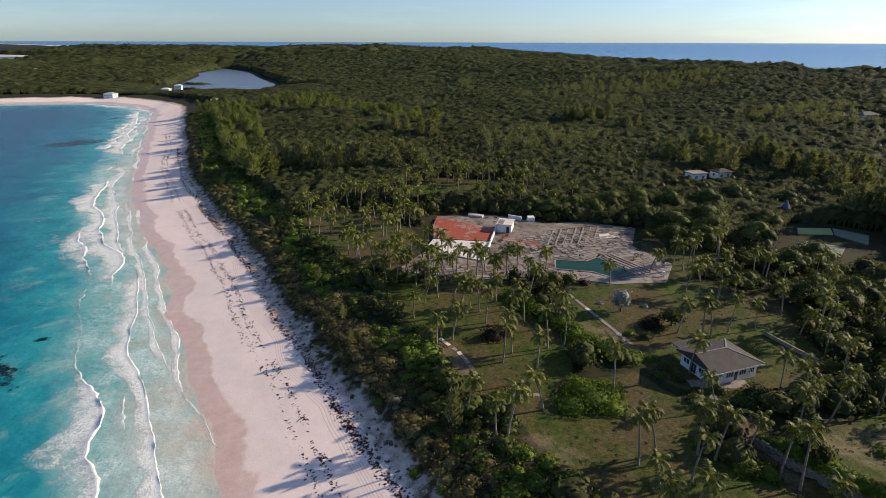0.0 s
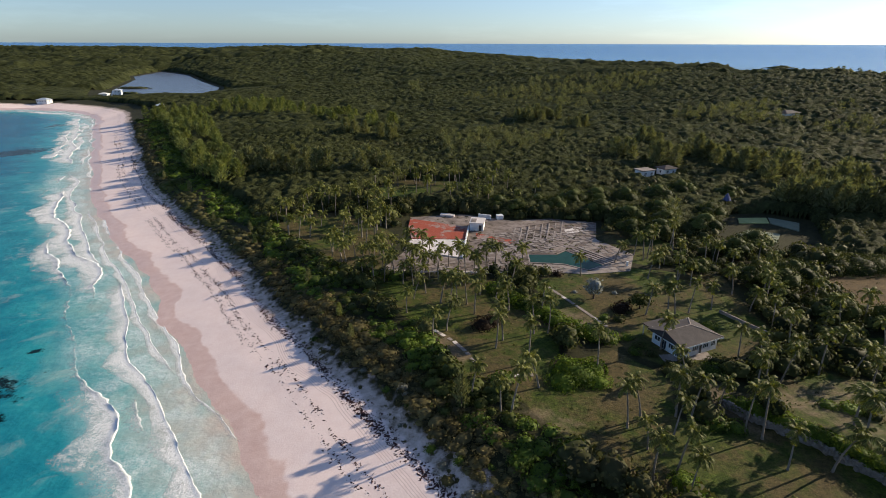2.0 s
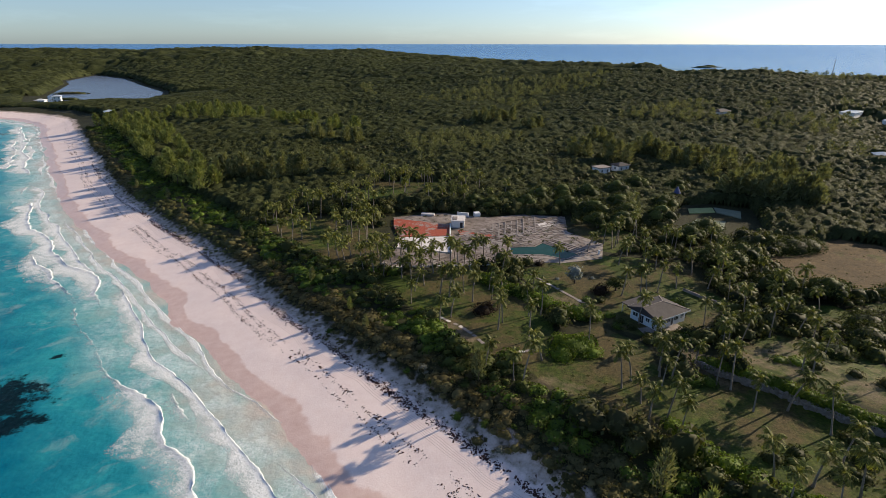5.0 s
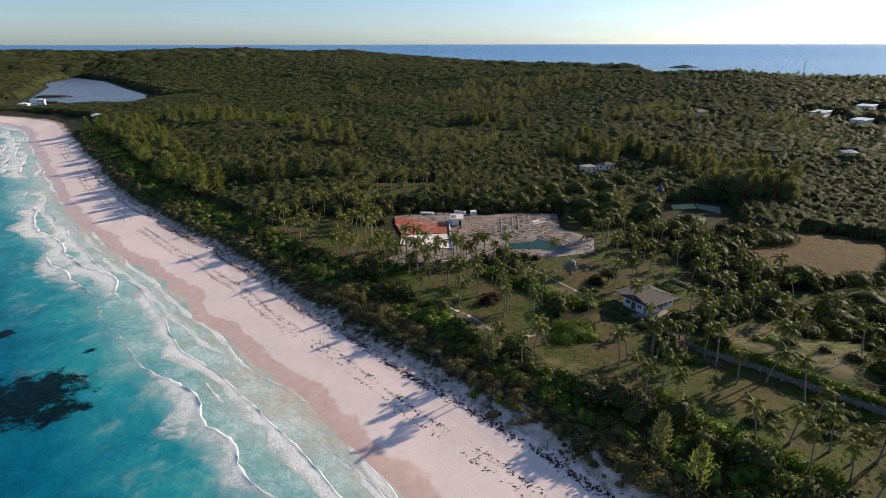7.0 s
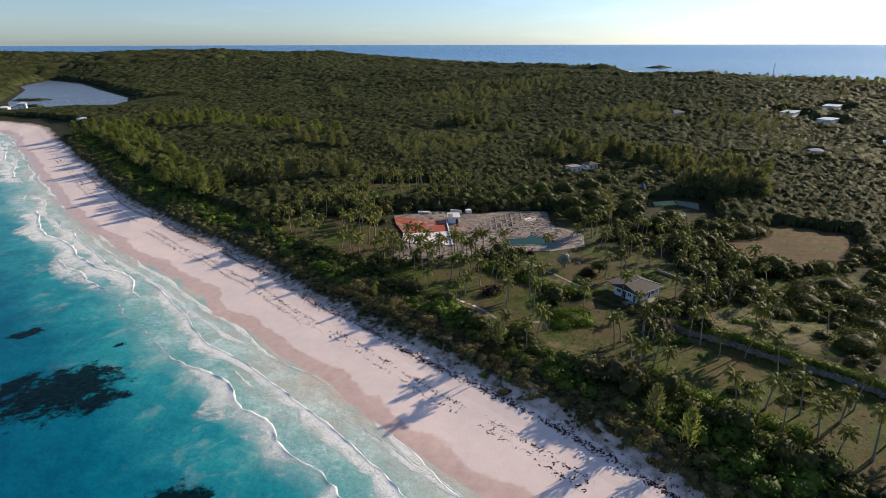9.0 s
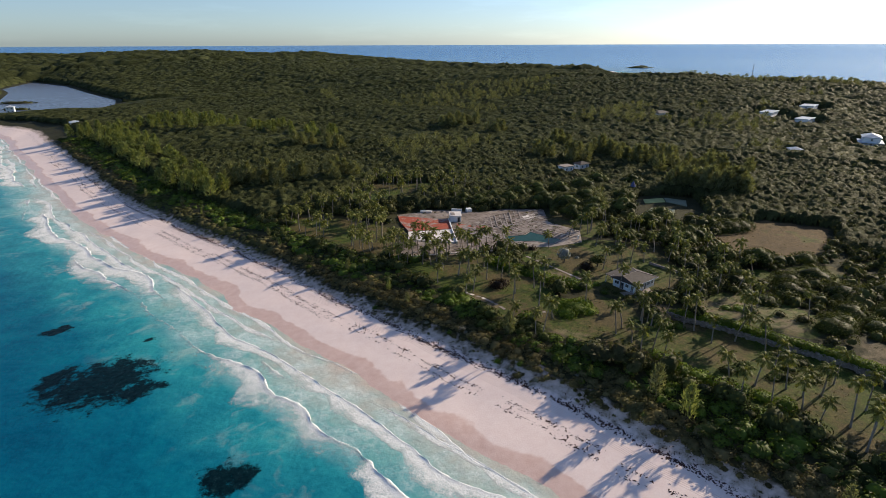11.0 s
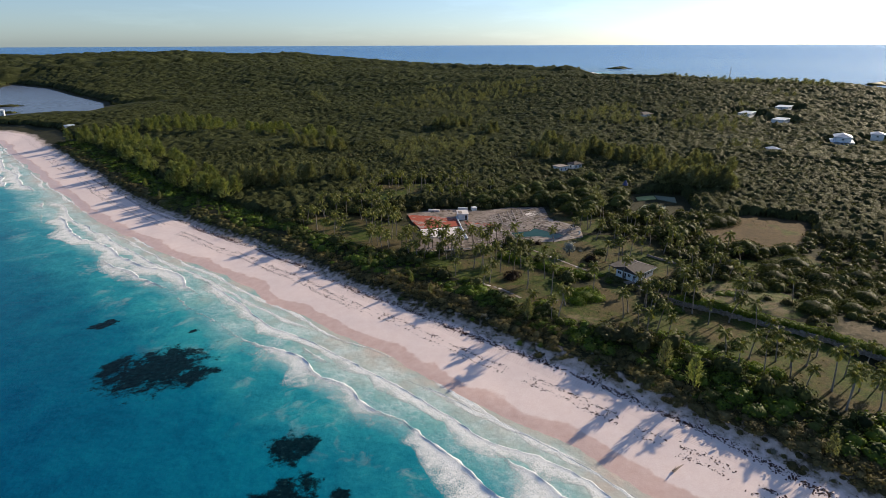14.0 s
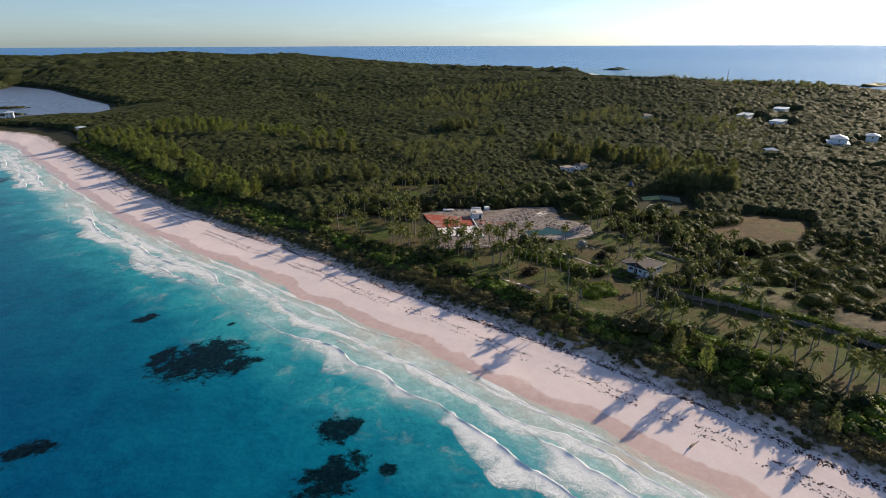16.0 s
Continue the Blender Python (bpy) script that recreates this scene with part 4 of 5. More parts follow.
stone_wall = new("stone_wall")
stone_wall.location = (44, 65, 0)
tagged(stone_wall, "rough dry stone retaining wall beside the lawn", "wall")
stone_meshes = []
for k in range(5):
    bm = bmesh.new()
    bmesh.ops.create_icosphere(bm, subdivisions=1, radius=0.5)
    for v in bm.verts:
        v.co = Vector((v.co.x * 0.95, v.co.y * 0.75, v.co.z * 0.72)) * (1 + 0.25 * math.sin(9 * v.co.x + 5 * v.co.z + k * 2.1))
    me = bpy.data.meshes.new("stone")
    bm.to_mesh(me)
    bm.free()
    me.materials.append(ROCK)
    stone_meshes.append(me)
for (x0, y0), (x1, y1) in zip(STONE_WALL, STONE_WALL[1:]):
    ln, an = math.hypot(x1 - x0, y1 - y0), math.atan2(y1 - y0, x1 - x0)
    part("wall_core", boxed(0, ln, -0.2, 0.2, Z0 - 0.5, Z0 + 1.25), ROCK, stone_wall, m=Matrix.Translation((x0 - 44, y0 - 65, 0)) @ Matrix.Rotation(an, 4, "Z"))
    for k in range(int(ln / 0.68)):
        u = (k + 0.5) * 0.68 / ln
        for c in range(4):
            ob = new("stone", stone_meshes[int(rng.integers(0, 5))])
            ob.parent = stone_wall
            s = rng.uniform(0.75, 1.3)
            ob.matrix_basis = pose(x0 + (x1 - x0) * u - 44 - math.sin(an) * rng.normal() * 0.16, y0 + (y1 - y0) * u - 65 + math.cos(an) * rng.normal() * 0.16, Z0 + 0.15 + 0.36 * c, rng.normal() * 12, rng.normal() * 12, math.degrees(an) + rng.normal() * 15) @ Matrix.Diagonal((s, s, s, 1))

# ---- tennis courts and far houses ----
for name, poly, mat, label in (("court_green", [(110, 163.5), (120, 163), (117, 157), (107, 158)], GREENCOURT, "mossy yellow-green tennis court among trees"),
                               ("court_grey", [(120.5, 162.8), (127, 156), (121, 148), (117.2, 156.6)], COURT, "faded grey tennis court among trees"),
                               ("court_lower", [(98, 146), (106, 152), (114, 147), (107, 139)], COURT, "faded grey-green tennis court behind a hedge")):
    a = np.array(poly, float)
    z = float(height(a[:, 0], a[:, 1]).max())
    tagged(part(name, prism(poly, z - 1.5, z + 0.06), mat), label, "court", kind="structure")
tent = new("canopy_tent")
tx, ty = 113, 176
tent.location = (tx, ty, float(height(np.array([tx]), np.array([ty]))[0]))
tagged(tent, "faded blue conical canopy between the dark trees", "canopy")
bm = bmesh.new()
bmesh.ops.create_cone(bm, cap_ends=True, segments=10, radius1=1.5, radius2=0.2, depth=2.6, matrix=Matrix.Translation((0, 0, 4.2)))
part("canopy", bm, BLUE, tent)
for k in range(5):
    part("post", boxed(-0.06, 0.06, -0.06, 0.06, -0.3, 3.0), WHITE, tent, m=Matrix.Rotation(k * 1.2566, 4, "Z") @ Matrix.Translation((1.3, 0, 0)))


def villa(x, y, turn, l, w, storeys, roof_mat, label, flat=False, porch=True):
    z = float(height(np.array([float(x)]), np.array([float(y)]))[0])
    ob = new("villa")
    ob.matrix_basis = Matrix.Translation((x, y, z + 0.5)) @ Matrix.Rotation(radians(turn), 4, "Z")
    tagged(ob, label, "house")
    top = 2.9 * storeys
    part("wall", boxed(-l / 2, l / 2, -w / 2, w / 2, -2.5, top), WHITE, ob)
    if flat:
        part("roof", boxed(-l / 2 - 0.5, l / 2 + 0.5, -w / 2 - 0.5, w / 2 + 0.5, top, top + 0.35, bevel=0.05), roof_mat, ob)
    else:
        part("roof", hip_roof(l, w, top + 0.1, w * 0.22, 0.8), roof_mat, ob)
    if porch and storeys > 1:
        part("porch_roof", hip_roof(l + 4, w + 4, 2.75, 0.8, 0.3, 0.15), roof_mat, ob)
        for k in range(6):
            c = -l / 2 - 1.6 + (l + 3.2) * k / 5
            part("post", boxed(c - 0.1, c + 0.1, -w / 2 - 1.9, -w / 2 - 1.7, -2.5, 2.6), WHITE, ob)
    for f in range(storeys):
        for k in range(max(2, int(l / 2.6))):
            c = -l / 2 + l * (k + 0.5) / max(2, int(l / 2.6))
            opening(ob, "window", c, -w / 2 - 0.03, 0.9 + 2.9 * f, 1.2, 1.3, 0)
        for s in (-1, 1):
            opening(ob, "window", s * (l / 2 + 0.03), 0, 0.9 + 2.9 * f, 1.2, 1.3, 90 * s)
    return ob

villa(314, 213, 40, 13, 9, 2, ROOFWHITE, "large white two-storey villa with hipped roof and verandas in the woods")
villa(345, 211, 35, 8, 7, 2, ROOFWHITE, "white two-storey house with a hipped roof on the hillside", porch=False)
villa(349, 325, 30, 22, 9, 1, ROOFWHITE, "long low white villa on the wooded slope", flat=True)
villa(397, 330, 30, 20, 10, 1, ROOFWHITE, "white flat-roofed villa near the hilltop", flat=True)
villa(355, 296, 25, 18, 9, 1, ROOFWHITE, "low pale villa roof among the trees", flat=True)
villa(253, 213, 60, 6, 6, 1, ROOFWHITE, "small white gabled cottage in the woods")
villa(266, 357, 20, 14, 8, 1, SHINGLE, "dark-roofed house half hidden by woods")
villa(103, 222, 15, 6.5, 5, 1, CONCRETE, "white cottage half hidden by dark trees", flat=True)
villa(115, 226, 15, 6.5, 5, 1, SHINGLE, "grey-roofed cottage half hidden by dark trees")
villa(-352, 608, -10, 11, 8, 1, ROOFWHITE, "white beachfront house at the far end of the bay")
villa(-298, 650, 10, 7, 7, 2, ROOFWHITE, "tall white house between the bay and the lagoon", porch=False)
villa(-325, 676, 0, 9, 7, 1, WHITE, "small white house beside the lagoon")
villa(-208, 523, 20, 7, 6, 1, ROOFWHITE, "small pale beach house behind the dune")
for x, y, a in ((690, 1180, 10), (730, 1230, 40), (-980, 1400, 0), (-700, 1000, 20), (-850, 1250, 10), (-620, 1350, 5), (-500, 1500, 0), (300, 2560, 15)):
    villa(x, y, a, 14, 9, 1, ROOFWHITE, "distant white house among low woods", porch=False)
mast = new("radio_mast")
mx, my = 464, 462
mast.location = (mx, my, float(height(np.array([mx]), np.array([my]))[0]))
tagged(mast, "thin lattice radio mast on the ridge", "mast")
bm = bmesh.new()
for k in range(3):
    a = k * 2.0944
    box(bm, 0.35 * math.cos(a) - 0.06, 0.35 * math.cos(a) + 0.06, 0.35 * math.sin(a) - 0.06, 0.35 * math.sin(a) + 0.06, -1, 22)
for k in range(22):
    box(bm, -0.35, 0.35, -0.35, 0.35, k, k + 0.08)
part("tower", bm, CONCRETE, mast)

# islets off the far coast
for x, y, l, w, h in ((1028, 1432, 52, 14, 4.5), (1070, 690, 60, 14, 4), (1010, 760, 16, 6, 2), (1190, 700, 40, 12, 4)):
    g2 = np.random.default_rng(int(x))
    co, quads = dome(1.0, 1.0, 4, 18)
    co = co * (l, w, h)
    co[:, :2] *= (1 + 0.25 * g2.normal(size=len(co)))[:, None] * 0.8
    co[:, 2] = co[:, 2] * (1 + 0.3 * g2.normal(size=len(co))) - 0.3
    ob = shaped("islet", (co, quads), WOOD)
    ob.location = (x, y, 0)
    tagged(ob, "low scrub-covered rocky islet in the far sea", "islet", group="islets off the far coast")

for x, y, l, w in ((-345, 808, 22, 6), (-318, 722, 16, 5)):
    co, quads = tufts(1.0, 120, 0.22, 0.5, int(-x), 8, low=0.0)
    ob = shaped("mangrove_islet", (co * (l, w, 5.5), quads), WOOD)
    ob.location = (x, y, 1.9)
    tagged(ob, "low green mangrove islet in the lagoon", "islet", "mangrove islets in the lagoon")

# ---- reefs under the clear water ----
for x, y, l, w, turn in ((-93, 86, 15, 11, 30), (-110, 117.5, 5, 2.6, 20), (-125, 59, 5.5, 4, 10), (-64, 44, 6, 4, 40), (-68, 30, 7.5, 5, 20), (-228, 344, 14, 9, 40)):
    co, quads = dome(1.0, 1.0, 5, 20)
    g2 = np.random.default_rng(int(-x))
    co = co * (l, w, 1.0)
    co[:, 2] = co[:, 2] * 0.8 - 1.0 + 0.2 * g2.normal(size=len(co))
    co[:, :2] *= (1 + 0.12 * g2.normal(size=len(co)))[:, None]
    ob = shaped("reef", (co, quads), REEF)
    ob.matrix_basis = pose(x, y, -0.4, 0, 0, turn)
    tagged(ob, "dark coral reef under clear turquoise water", "reef", group="reefs off the beach")

# ---- surf ----
coast = np.array(SHORE[3:21], float)
seg = np.r_[0, np.cumsum(np.hypot(*np.diff(coast, axis=0).T))]
run = np.arange(0, seg[-1], 0.6)
cx, cy = np.interp(run, seg, coast[:, 0]), np.interp(run, seg, coast[:, 1])
kernel = np.hanning(55) / np.hanning(55).sum()
cx, cy = [np.convolve(np.pad(a, 27, "edge"), kernel, "valid") for a in (cx, cy)]
tx_, ty_ = np.gradient(cx), np.gradient(cy)
tl = np.hypot(tx_, ty_)
nx_, ny_ = -ty_ / tl, tx_ / tl          # towards the sea


def breaker(off, wander, wide, tall, seed, cover, trail, label, scale=26.0):
    """A line of white water along the shore, at off metres out, thick in places and broken in others, with foam trailing behind it."""
    zero = np.zeros_like(run)
    o = off + wander * vnoise(run, zero, scale, seed) + 0.4 * wander * vnoise(run, zero, scale / 2.7, seed + 1) + (0.32 * vnoise(run, zero, 2.3, seed + 2) + 0.22 * vnoise(run, zero, 0.9, seed + 9)) * min(1, wide * 1.6)
    body = vnoise(run, zero, 42, seed + 3) + 0.45 * vnoise(run, zero, 13, seed + 4)
    full = smooth(-0.45, 0.55, body + cover)
    w = wide * (0.35 + 0.65 * full) * (0.75 + 0.7 * vnoise(run, zero, 2.1, seed + 5))
    t = trail * (0.8 + 0.45 * vnoise(run, zero, 6.5, seed + 6))
    rows, thick = [], []
    for u, back, h, k in ((-0.5, 0, 0.0, 0.15), (-0.35, 0, 0.7, 0.9), (0.0, 0, 1.0, 1.0), (0.4, 0, 0.5, 0.8), (0.5, 0.2, 0.2, 0.42), (0.5, 0.5, 0.1, 0.29), (0.5, 0.8, 0.06, 0.15), (0.5, 1.0, 0.04, -0.05)):
        d = o + u * w + back * t
        rows.append(np.c_[cx + nx_ * d, cy + ny_ * d, 0.045 + tall * h * full * (1 + 0.3 * vnoise(run, zero + u * 9, 1.3, seed + 7))])
        thick.append(k * (0.5 + 0.5 * full) - 0.75 * (1 - full) + 0.12 * vnoise(run, zero + back * 5, 2.7, seed + 8))
    co = np.stack(rows, 1)
    n, k = co.shape[:2]
    idx = np.arange(n * k).reshape(n, k)
    q = np.stack([idx[:-1, :-1], idx[:-1, 1:], idx[1:, 1:], idx[1:, :-1]], -1)
    alive = (full[:-1] > 0.05) | (full[1:] > 0.05)
    ob = new("surf_line", array_mesh("surf_line", co.reshape(-1, 3), q[alive].reshape(-1, 4), FOAM, {"thick": np.stack(thick, 1).ravel()}, True))
    return tagged(ob, label, "surf", group="lines of surf", kind="structure")


breaker(-0.4, 2.4, 0.30, 0.06, 11, 0.9, 1.6, "thin scalloped foam edge of the swash on sand")
breaker(2.6, 2.2, 0.22, 0.06, 21, 0.1, 2.0, "thin broken line of foam in the shallows")
breaker(6.5, 2.6, 0.36, 0.09, 31, 0.35, 4.5, "small white wave rolling into the shallows")
breaker(11.5, 3.2, 0.7, 0.2, 41, 0.3, 8.0, "white breaking wave with a churned foam back")
breaker(16.5, 3.6, 0.9, 0.28, 51, 0.05, 7.5, "outer breaking wave of bright white water")

# ---- seaweed, driftwood and tracks on the sand ----
bits = []
for k in range(5):
    g2 = np.random.default_rng(90 + k)
    co, quads = dome(0.5, 0.5, 1, 5)
    bits.append((co * (1.0, 0.55, 0.7) * (1 + 0.35 * g2.normal(size=(len(co), 1))), quads))
wx, wy, ww = [], [], []
along = rng.uniform(0, run[-1] * 0.72, 42000)
cross = rng.normal(0, 1, 42000)
pick = rng.random(42000)
bx, by = np.interp(along, run, cx), np.interp(along, run, cy)
bnx, bny = np.interp(along, run, nx_), np.interp(along, run, ny_)
zero = np.zeros_like(along)
high = pick < 0.64
centre = np.where(high, -20.4 - 1.3 * smooth(70, 20, by) + 0.7 * vnoise(along, zero, 17, 71), np.where(pick < 0.84, -15.2, -13.0) + 0.9 * vnoise(along, zero, 23, 72) - 0.4 * vnoise(along, zero, 6, 73))
d = centre + cross * np.where(high, 0.5, 0.42) - np.where(high & (pick < 0.14), 2.2 * rng.random(42000), 0)
chance = np.where(high, 0.75 + 0.6 * vnoise(along, zero, 7, 74), 0.62 + 0.75 * vnoise(along, zero, 4.5, 75) + 0.3 * vnoise(along, zero, 30, 76))
keep = rng.random(42000) < np.clip(chance, 0, 1) * np.where(by > 190, 0.5, 1.0)
x, y = (bx + bnx * d)[keep], (by + bny * d)[keep]
size = (0.20 + 0.66 * rng.random(len(x)) ** 1.6) * np.where(high[keep], 1.0, 0.9)
wrack = strewn("seaweed_wrack", bits, x, y, height(x, y) - 0.03, size, WEED, 5)
tagged(wrack, "dark dried seaweed strewn in lines along the sand", "seaweed", kind="stuff")

log = new("driftwood_log")
log.matrix_basis = pose(3.1, 12.9, 0.0, 0, 0, 14) @ Matrix.Diagonal((1.5, 1.3, 1.2, 1))
log.location.z = float(height(np.array([3.1]), np.array([12.9]))[0])
tagged(log, "bleached driftwood trunk with a broken root lying on sand", "driftwood")
trunk = stem([(0, 0, 0), (0.02, 0.03, 1.2), (0.08, -0.04, 2.4), (0.1, 0.05, 3.4)], 0.16, 0.05, 7)
shaped("trunk", (turned(trunk[0], pose(0, 0, 0.14, 0, 88, 0)), trunk[1]), DRIFT, log)
for k in range(4):
    r = stem([(0, 0, 0), (0.1, 0.02, 0.35), (0.2, 0.1, 0.6 + 0.1 * k)], 0.08, 0.02, 5)
    shaped("root", (turned(r[0], pose(-0.05, 0, 0.15, 35 * math.sin(k * 1.9), -70 + 20 * k, 40 + 75 * k)), r[1]), DRIFT, log)

# ---- woodland ----
def grid_points(step, seed, box_):
    g2 = np.random.default_rng(seed)
    ax, ay = np.arange(box_[0], box_[1], step), np.arange(box_[2], box_[3], step * 0.9)
    px, py = [a.ravel() for a in np.meshgrid(ax, ay)]
    px = px + np.where((np.round(py / (step * 0.9)) % 2) > 0, step / 2, 0)
    return px + g2.uniform(-0.42, 0.42, len(px)) * step, py + g2.uniform(-0.42, 0.42, len(py)) * step


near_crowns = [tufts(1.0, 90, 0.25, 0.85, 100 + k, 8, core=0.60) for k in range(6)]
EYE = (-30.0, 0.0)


def woods(name, step, box_, d0, d1, shapes, size, seed, label, low=30.0):
    px, py = grid_points(step, seed, box_)
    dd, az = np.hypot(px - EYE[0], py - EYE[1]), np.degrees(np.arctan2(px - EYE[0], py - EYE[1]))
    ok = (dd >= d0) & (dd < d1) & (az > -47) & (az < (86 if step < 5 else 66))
    px, py, dd = px[ok], py[ok], dd[ok]
    s = shore_of(px, py)
    ok = (s > low + 4 * vnoise(px, py, 12, 15)) & ~open_ground(px, py, 1.0) & (edge_distance(LAGOON_RIM + LAGOON_RIM[:1], px, py) > np.where(py < 770, 26, 8))
    px, py = px[ok], py[ok]
    g2 = np.random.default_rng(seed)
    sz = size * (0.58 + 0.85 * g2.random(len(px)) ** 1.4) * (1 + 0.3 * vnoise(px, py, 40, 16) + 0.25 * vnoise(px, py, 13, 14))
    sz = sz * np.where(py < 770, 0.45 + 0.55 * smooth(60, 130, edge_distance(LAGOON_RIM + LAGOON_RIM[:1], px, py)), 1.0)
    ob = strewn(name, shapes, px, py, height(px, py) - 0.3 + (1.0 + 0.35 * g2.uniform(-1, 1, len(px)) + 0.55 * vnoise(px, py, 24, 36)) * min(size, 4.0) * 0.4, sz, WOOD, seed, (0.6 if step > 9 else 1.0) * g2.uniform(0.75, 1.4, len(px)))
    return tagged(ob, label, "woodland", kind="stuff")


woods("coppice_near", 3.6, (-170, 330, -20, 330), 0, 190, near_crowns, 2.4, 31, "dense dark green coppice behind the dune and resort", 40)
CLEARINGS = [(314, 213, 10), (345, 211, 7), (349, 325, 12), (397, 330, 12), (355, 296, 10), (253, 213, 5), (266, 357, 8), (103, 222, 5), (115, 226, 5), (-352, 608, 9), (-298, 650, 8), (-325, 676, 8), (-208, 523, 6)]


def canopy(name, step, box_, d0, d1, crown, tall, seed, label):
    """A closed coppice: one rolling leafy surface of touching crowns, with skirts down to the ground where it ends."""
    g2 = np.random.default_rng(seed)
    ax, ay = np.arange(box_[0], box_[1], step), np.arange(box_[2], box_[3], step)
    px, py = np.meshgrid(ax, ay)
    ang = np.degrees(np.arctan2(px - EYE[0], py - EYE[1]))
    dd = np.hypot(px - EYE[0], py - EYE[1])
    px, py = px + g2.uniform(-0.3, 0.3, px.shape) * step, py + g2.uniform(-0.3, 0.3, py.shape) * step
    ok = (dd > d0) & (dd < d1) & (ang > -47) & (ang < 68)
    lake = np.full(px.shape, 999.0)
    s_, land = np.zeros(px.shape), np.zeros(px.shape)
    s_[ok] = shore_of(px[ok], py[ok])
    lake[ok] = edge_distance(LAGOON_RIM + LAGOON_RIM[:1], px[ok], py[ok])
    free = np.zeros(px.shape, bool)
    free[ok] = ~open_ground(px[ok], py[ok], 1.0)
    ok &= (s_ > 42) & free & (lake > np.where(py < 770, 22, 6))
    for vx, vy, vr in CLEARINGS:
        ok &= np.hypot(px - vx, py - vy) > vr
    land[ok] = height(px[ok], py[ok], s_[ok])
    # touching crowns: each point belongs to the crown that rises highest there
    best, tint = np.zeros(px.shape), np.zeros(px.shape)
    cx_, cy_ = np.floor(px / crown), np.floor(py / crown)
    for di in (-1, 0, 1):
        for dj in (-1, 0, 1):
            i, j = cx_ + di, cy_ + dj
            h1, h2, h3 = [np.mod(np.sin(i * a + j * b + seed) * 43758.5453, 1.0) for a, b in ((127.1, 311.7), (269.5, 183.3), (419.2, 371.9))]
            r = crown * (0.50 + 0.42 * h3)
            d = np.hypot(px - (i + 0.5 + 0.7 * (h1 - 0.5)) * crown, py - (j + 0.5 + 0.7 * (h2 - 0.5)) * crown) / r
            z = np.sqrt(np.maximum(0, 1 - d * d)) * (0.5 + 0.75 * h3)
            tint = np.where(z > best, h1, tint)
            best = np.maximum(best, z)
    up = tall * (0.55 + 0.22 * vnoise(px, py, 22, 36) + 0.16 * vnoise(px, py, 60, 37)) + 0.62 * crown * best + g2.normal(0, 0.11, px.shape) * crown
    up *= np.where(py < 770, 0.4 + 0.6 * smooth(40, 120, lake), 1.0)
    full = ok.copy()
    full[1:] &= ok[:-1]
    full[:-1] &= ok[1:]
    full[:, 1:] &= ok[:, :-1]
    full[:, :-1] &= ok[:, 1:]
    deep = full.copy()
    deep[2:] &= full[:-2]
    deep[:-2] &= full[2:]
    deep[:, 2:] &= full[:, :-2]
    deep[:, :-2] &= full[:, 2:]
    up = np.where(deep, up, up * (0.35 + 0.35 * g2.random(px.shape)))
    z = land + np.where(full, np.maximum(up, 0.3), -0.3)
    idx = np.cumsum(ok.ravel()).reshape(ok.shape) - 1
    whole = ok[:-1, :-1] & ok[1:, :-1] & ok[:-1, 1:] & ok[1:, 1:]
    q = np.stack([idx[:-1, :-1], idx[:-1, 1:], idx[1:, 1:], idx[1:, :-1]], -1)[whole]
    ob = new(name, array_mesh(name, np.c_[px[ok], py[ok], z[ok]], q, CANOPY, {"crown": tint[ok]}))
    return tagged(ob, label, "woodland", kind="stuff")


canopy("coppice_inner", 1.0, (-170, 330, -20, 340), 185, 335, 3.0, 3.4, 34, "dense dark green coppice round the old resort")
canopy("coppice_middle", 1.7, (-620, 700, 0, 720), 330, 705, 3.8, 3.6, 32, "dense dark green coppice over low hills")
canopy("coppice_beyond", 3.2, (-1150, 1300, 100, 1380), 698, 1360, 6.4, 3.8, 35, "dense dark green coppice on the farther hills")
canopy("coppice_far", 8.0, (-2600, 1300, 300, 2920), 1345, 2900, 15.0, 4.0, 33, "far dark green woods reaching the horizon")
# loose leaves over the nearer coppice
leaf_caps = [tufts(1.0, 20, 0.34, 0.7, 130 + k, 6, core=0, low=0.0) for k in range(6)]
px, py = grid_points(3.1, 39, (-170, 330, -20, 350))
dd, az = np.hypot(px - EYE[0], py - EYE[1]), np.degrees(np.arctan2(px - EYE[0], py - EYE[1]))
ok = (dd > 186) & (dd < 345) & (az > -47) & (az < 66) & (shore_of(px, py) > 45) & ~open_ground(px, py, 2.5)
for vx, vy, vr in CLEARINGS:
    ok &= np.hypot(px - vx, py - vy) > vr + 2
px, py = px[ok], py[ok]
ob = strewn("coppice_leaves", leaf_caps, px, py, height(px, py) + 1.7 + 0.75 * vnoise(px, py, 22, 36) + rng.uniform(-0.2, 0.7, len(px)), rng.uniform(1.3, 2.2, len(px)), WOOD, 40)
tagged(ob, "loose leafy sprays over the dark green coppice", "woodland", kind="stuff")
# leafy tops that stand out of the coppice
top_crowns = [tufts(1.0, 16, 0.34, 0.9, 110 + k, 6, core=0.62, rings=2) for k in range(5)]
px, py = grid_points(6.5, 37, (-260, 480, 40, 520))
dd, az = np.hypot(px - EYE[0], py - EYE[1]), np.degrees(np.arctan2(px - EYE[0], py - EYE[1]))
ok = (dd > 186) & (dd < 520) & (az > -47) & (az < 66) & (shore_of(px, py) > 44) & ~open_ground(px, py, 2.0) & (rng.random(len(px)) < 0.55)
for vx, vy, vr in CLEARINGS:
    ok &= np.hypot(px - vx, py - vy) > vr + 2
px, py = px[ok], py[ok]
sz = rng.uniform(1.1, 2.1, len(px))
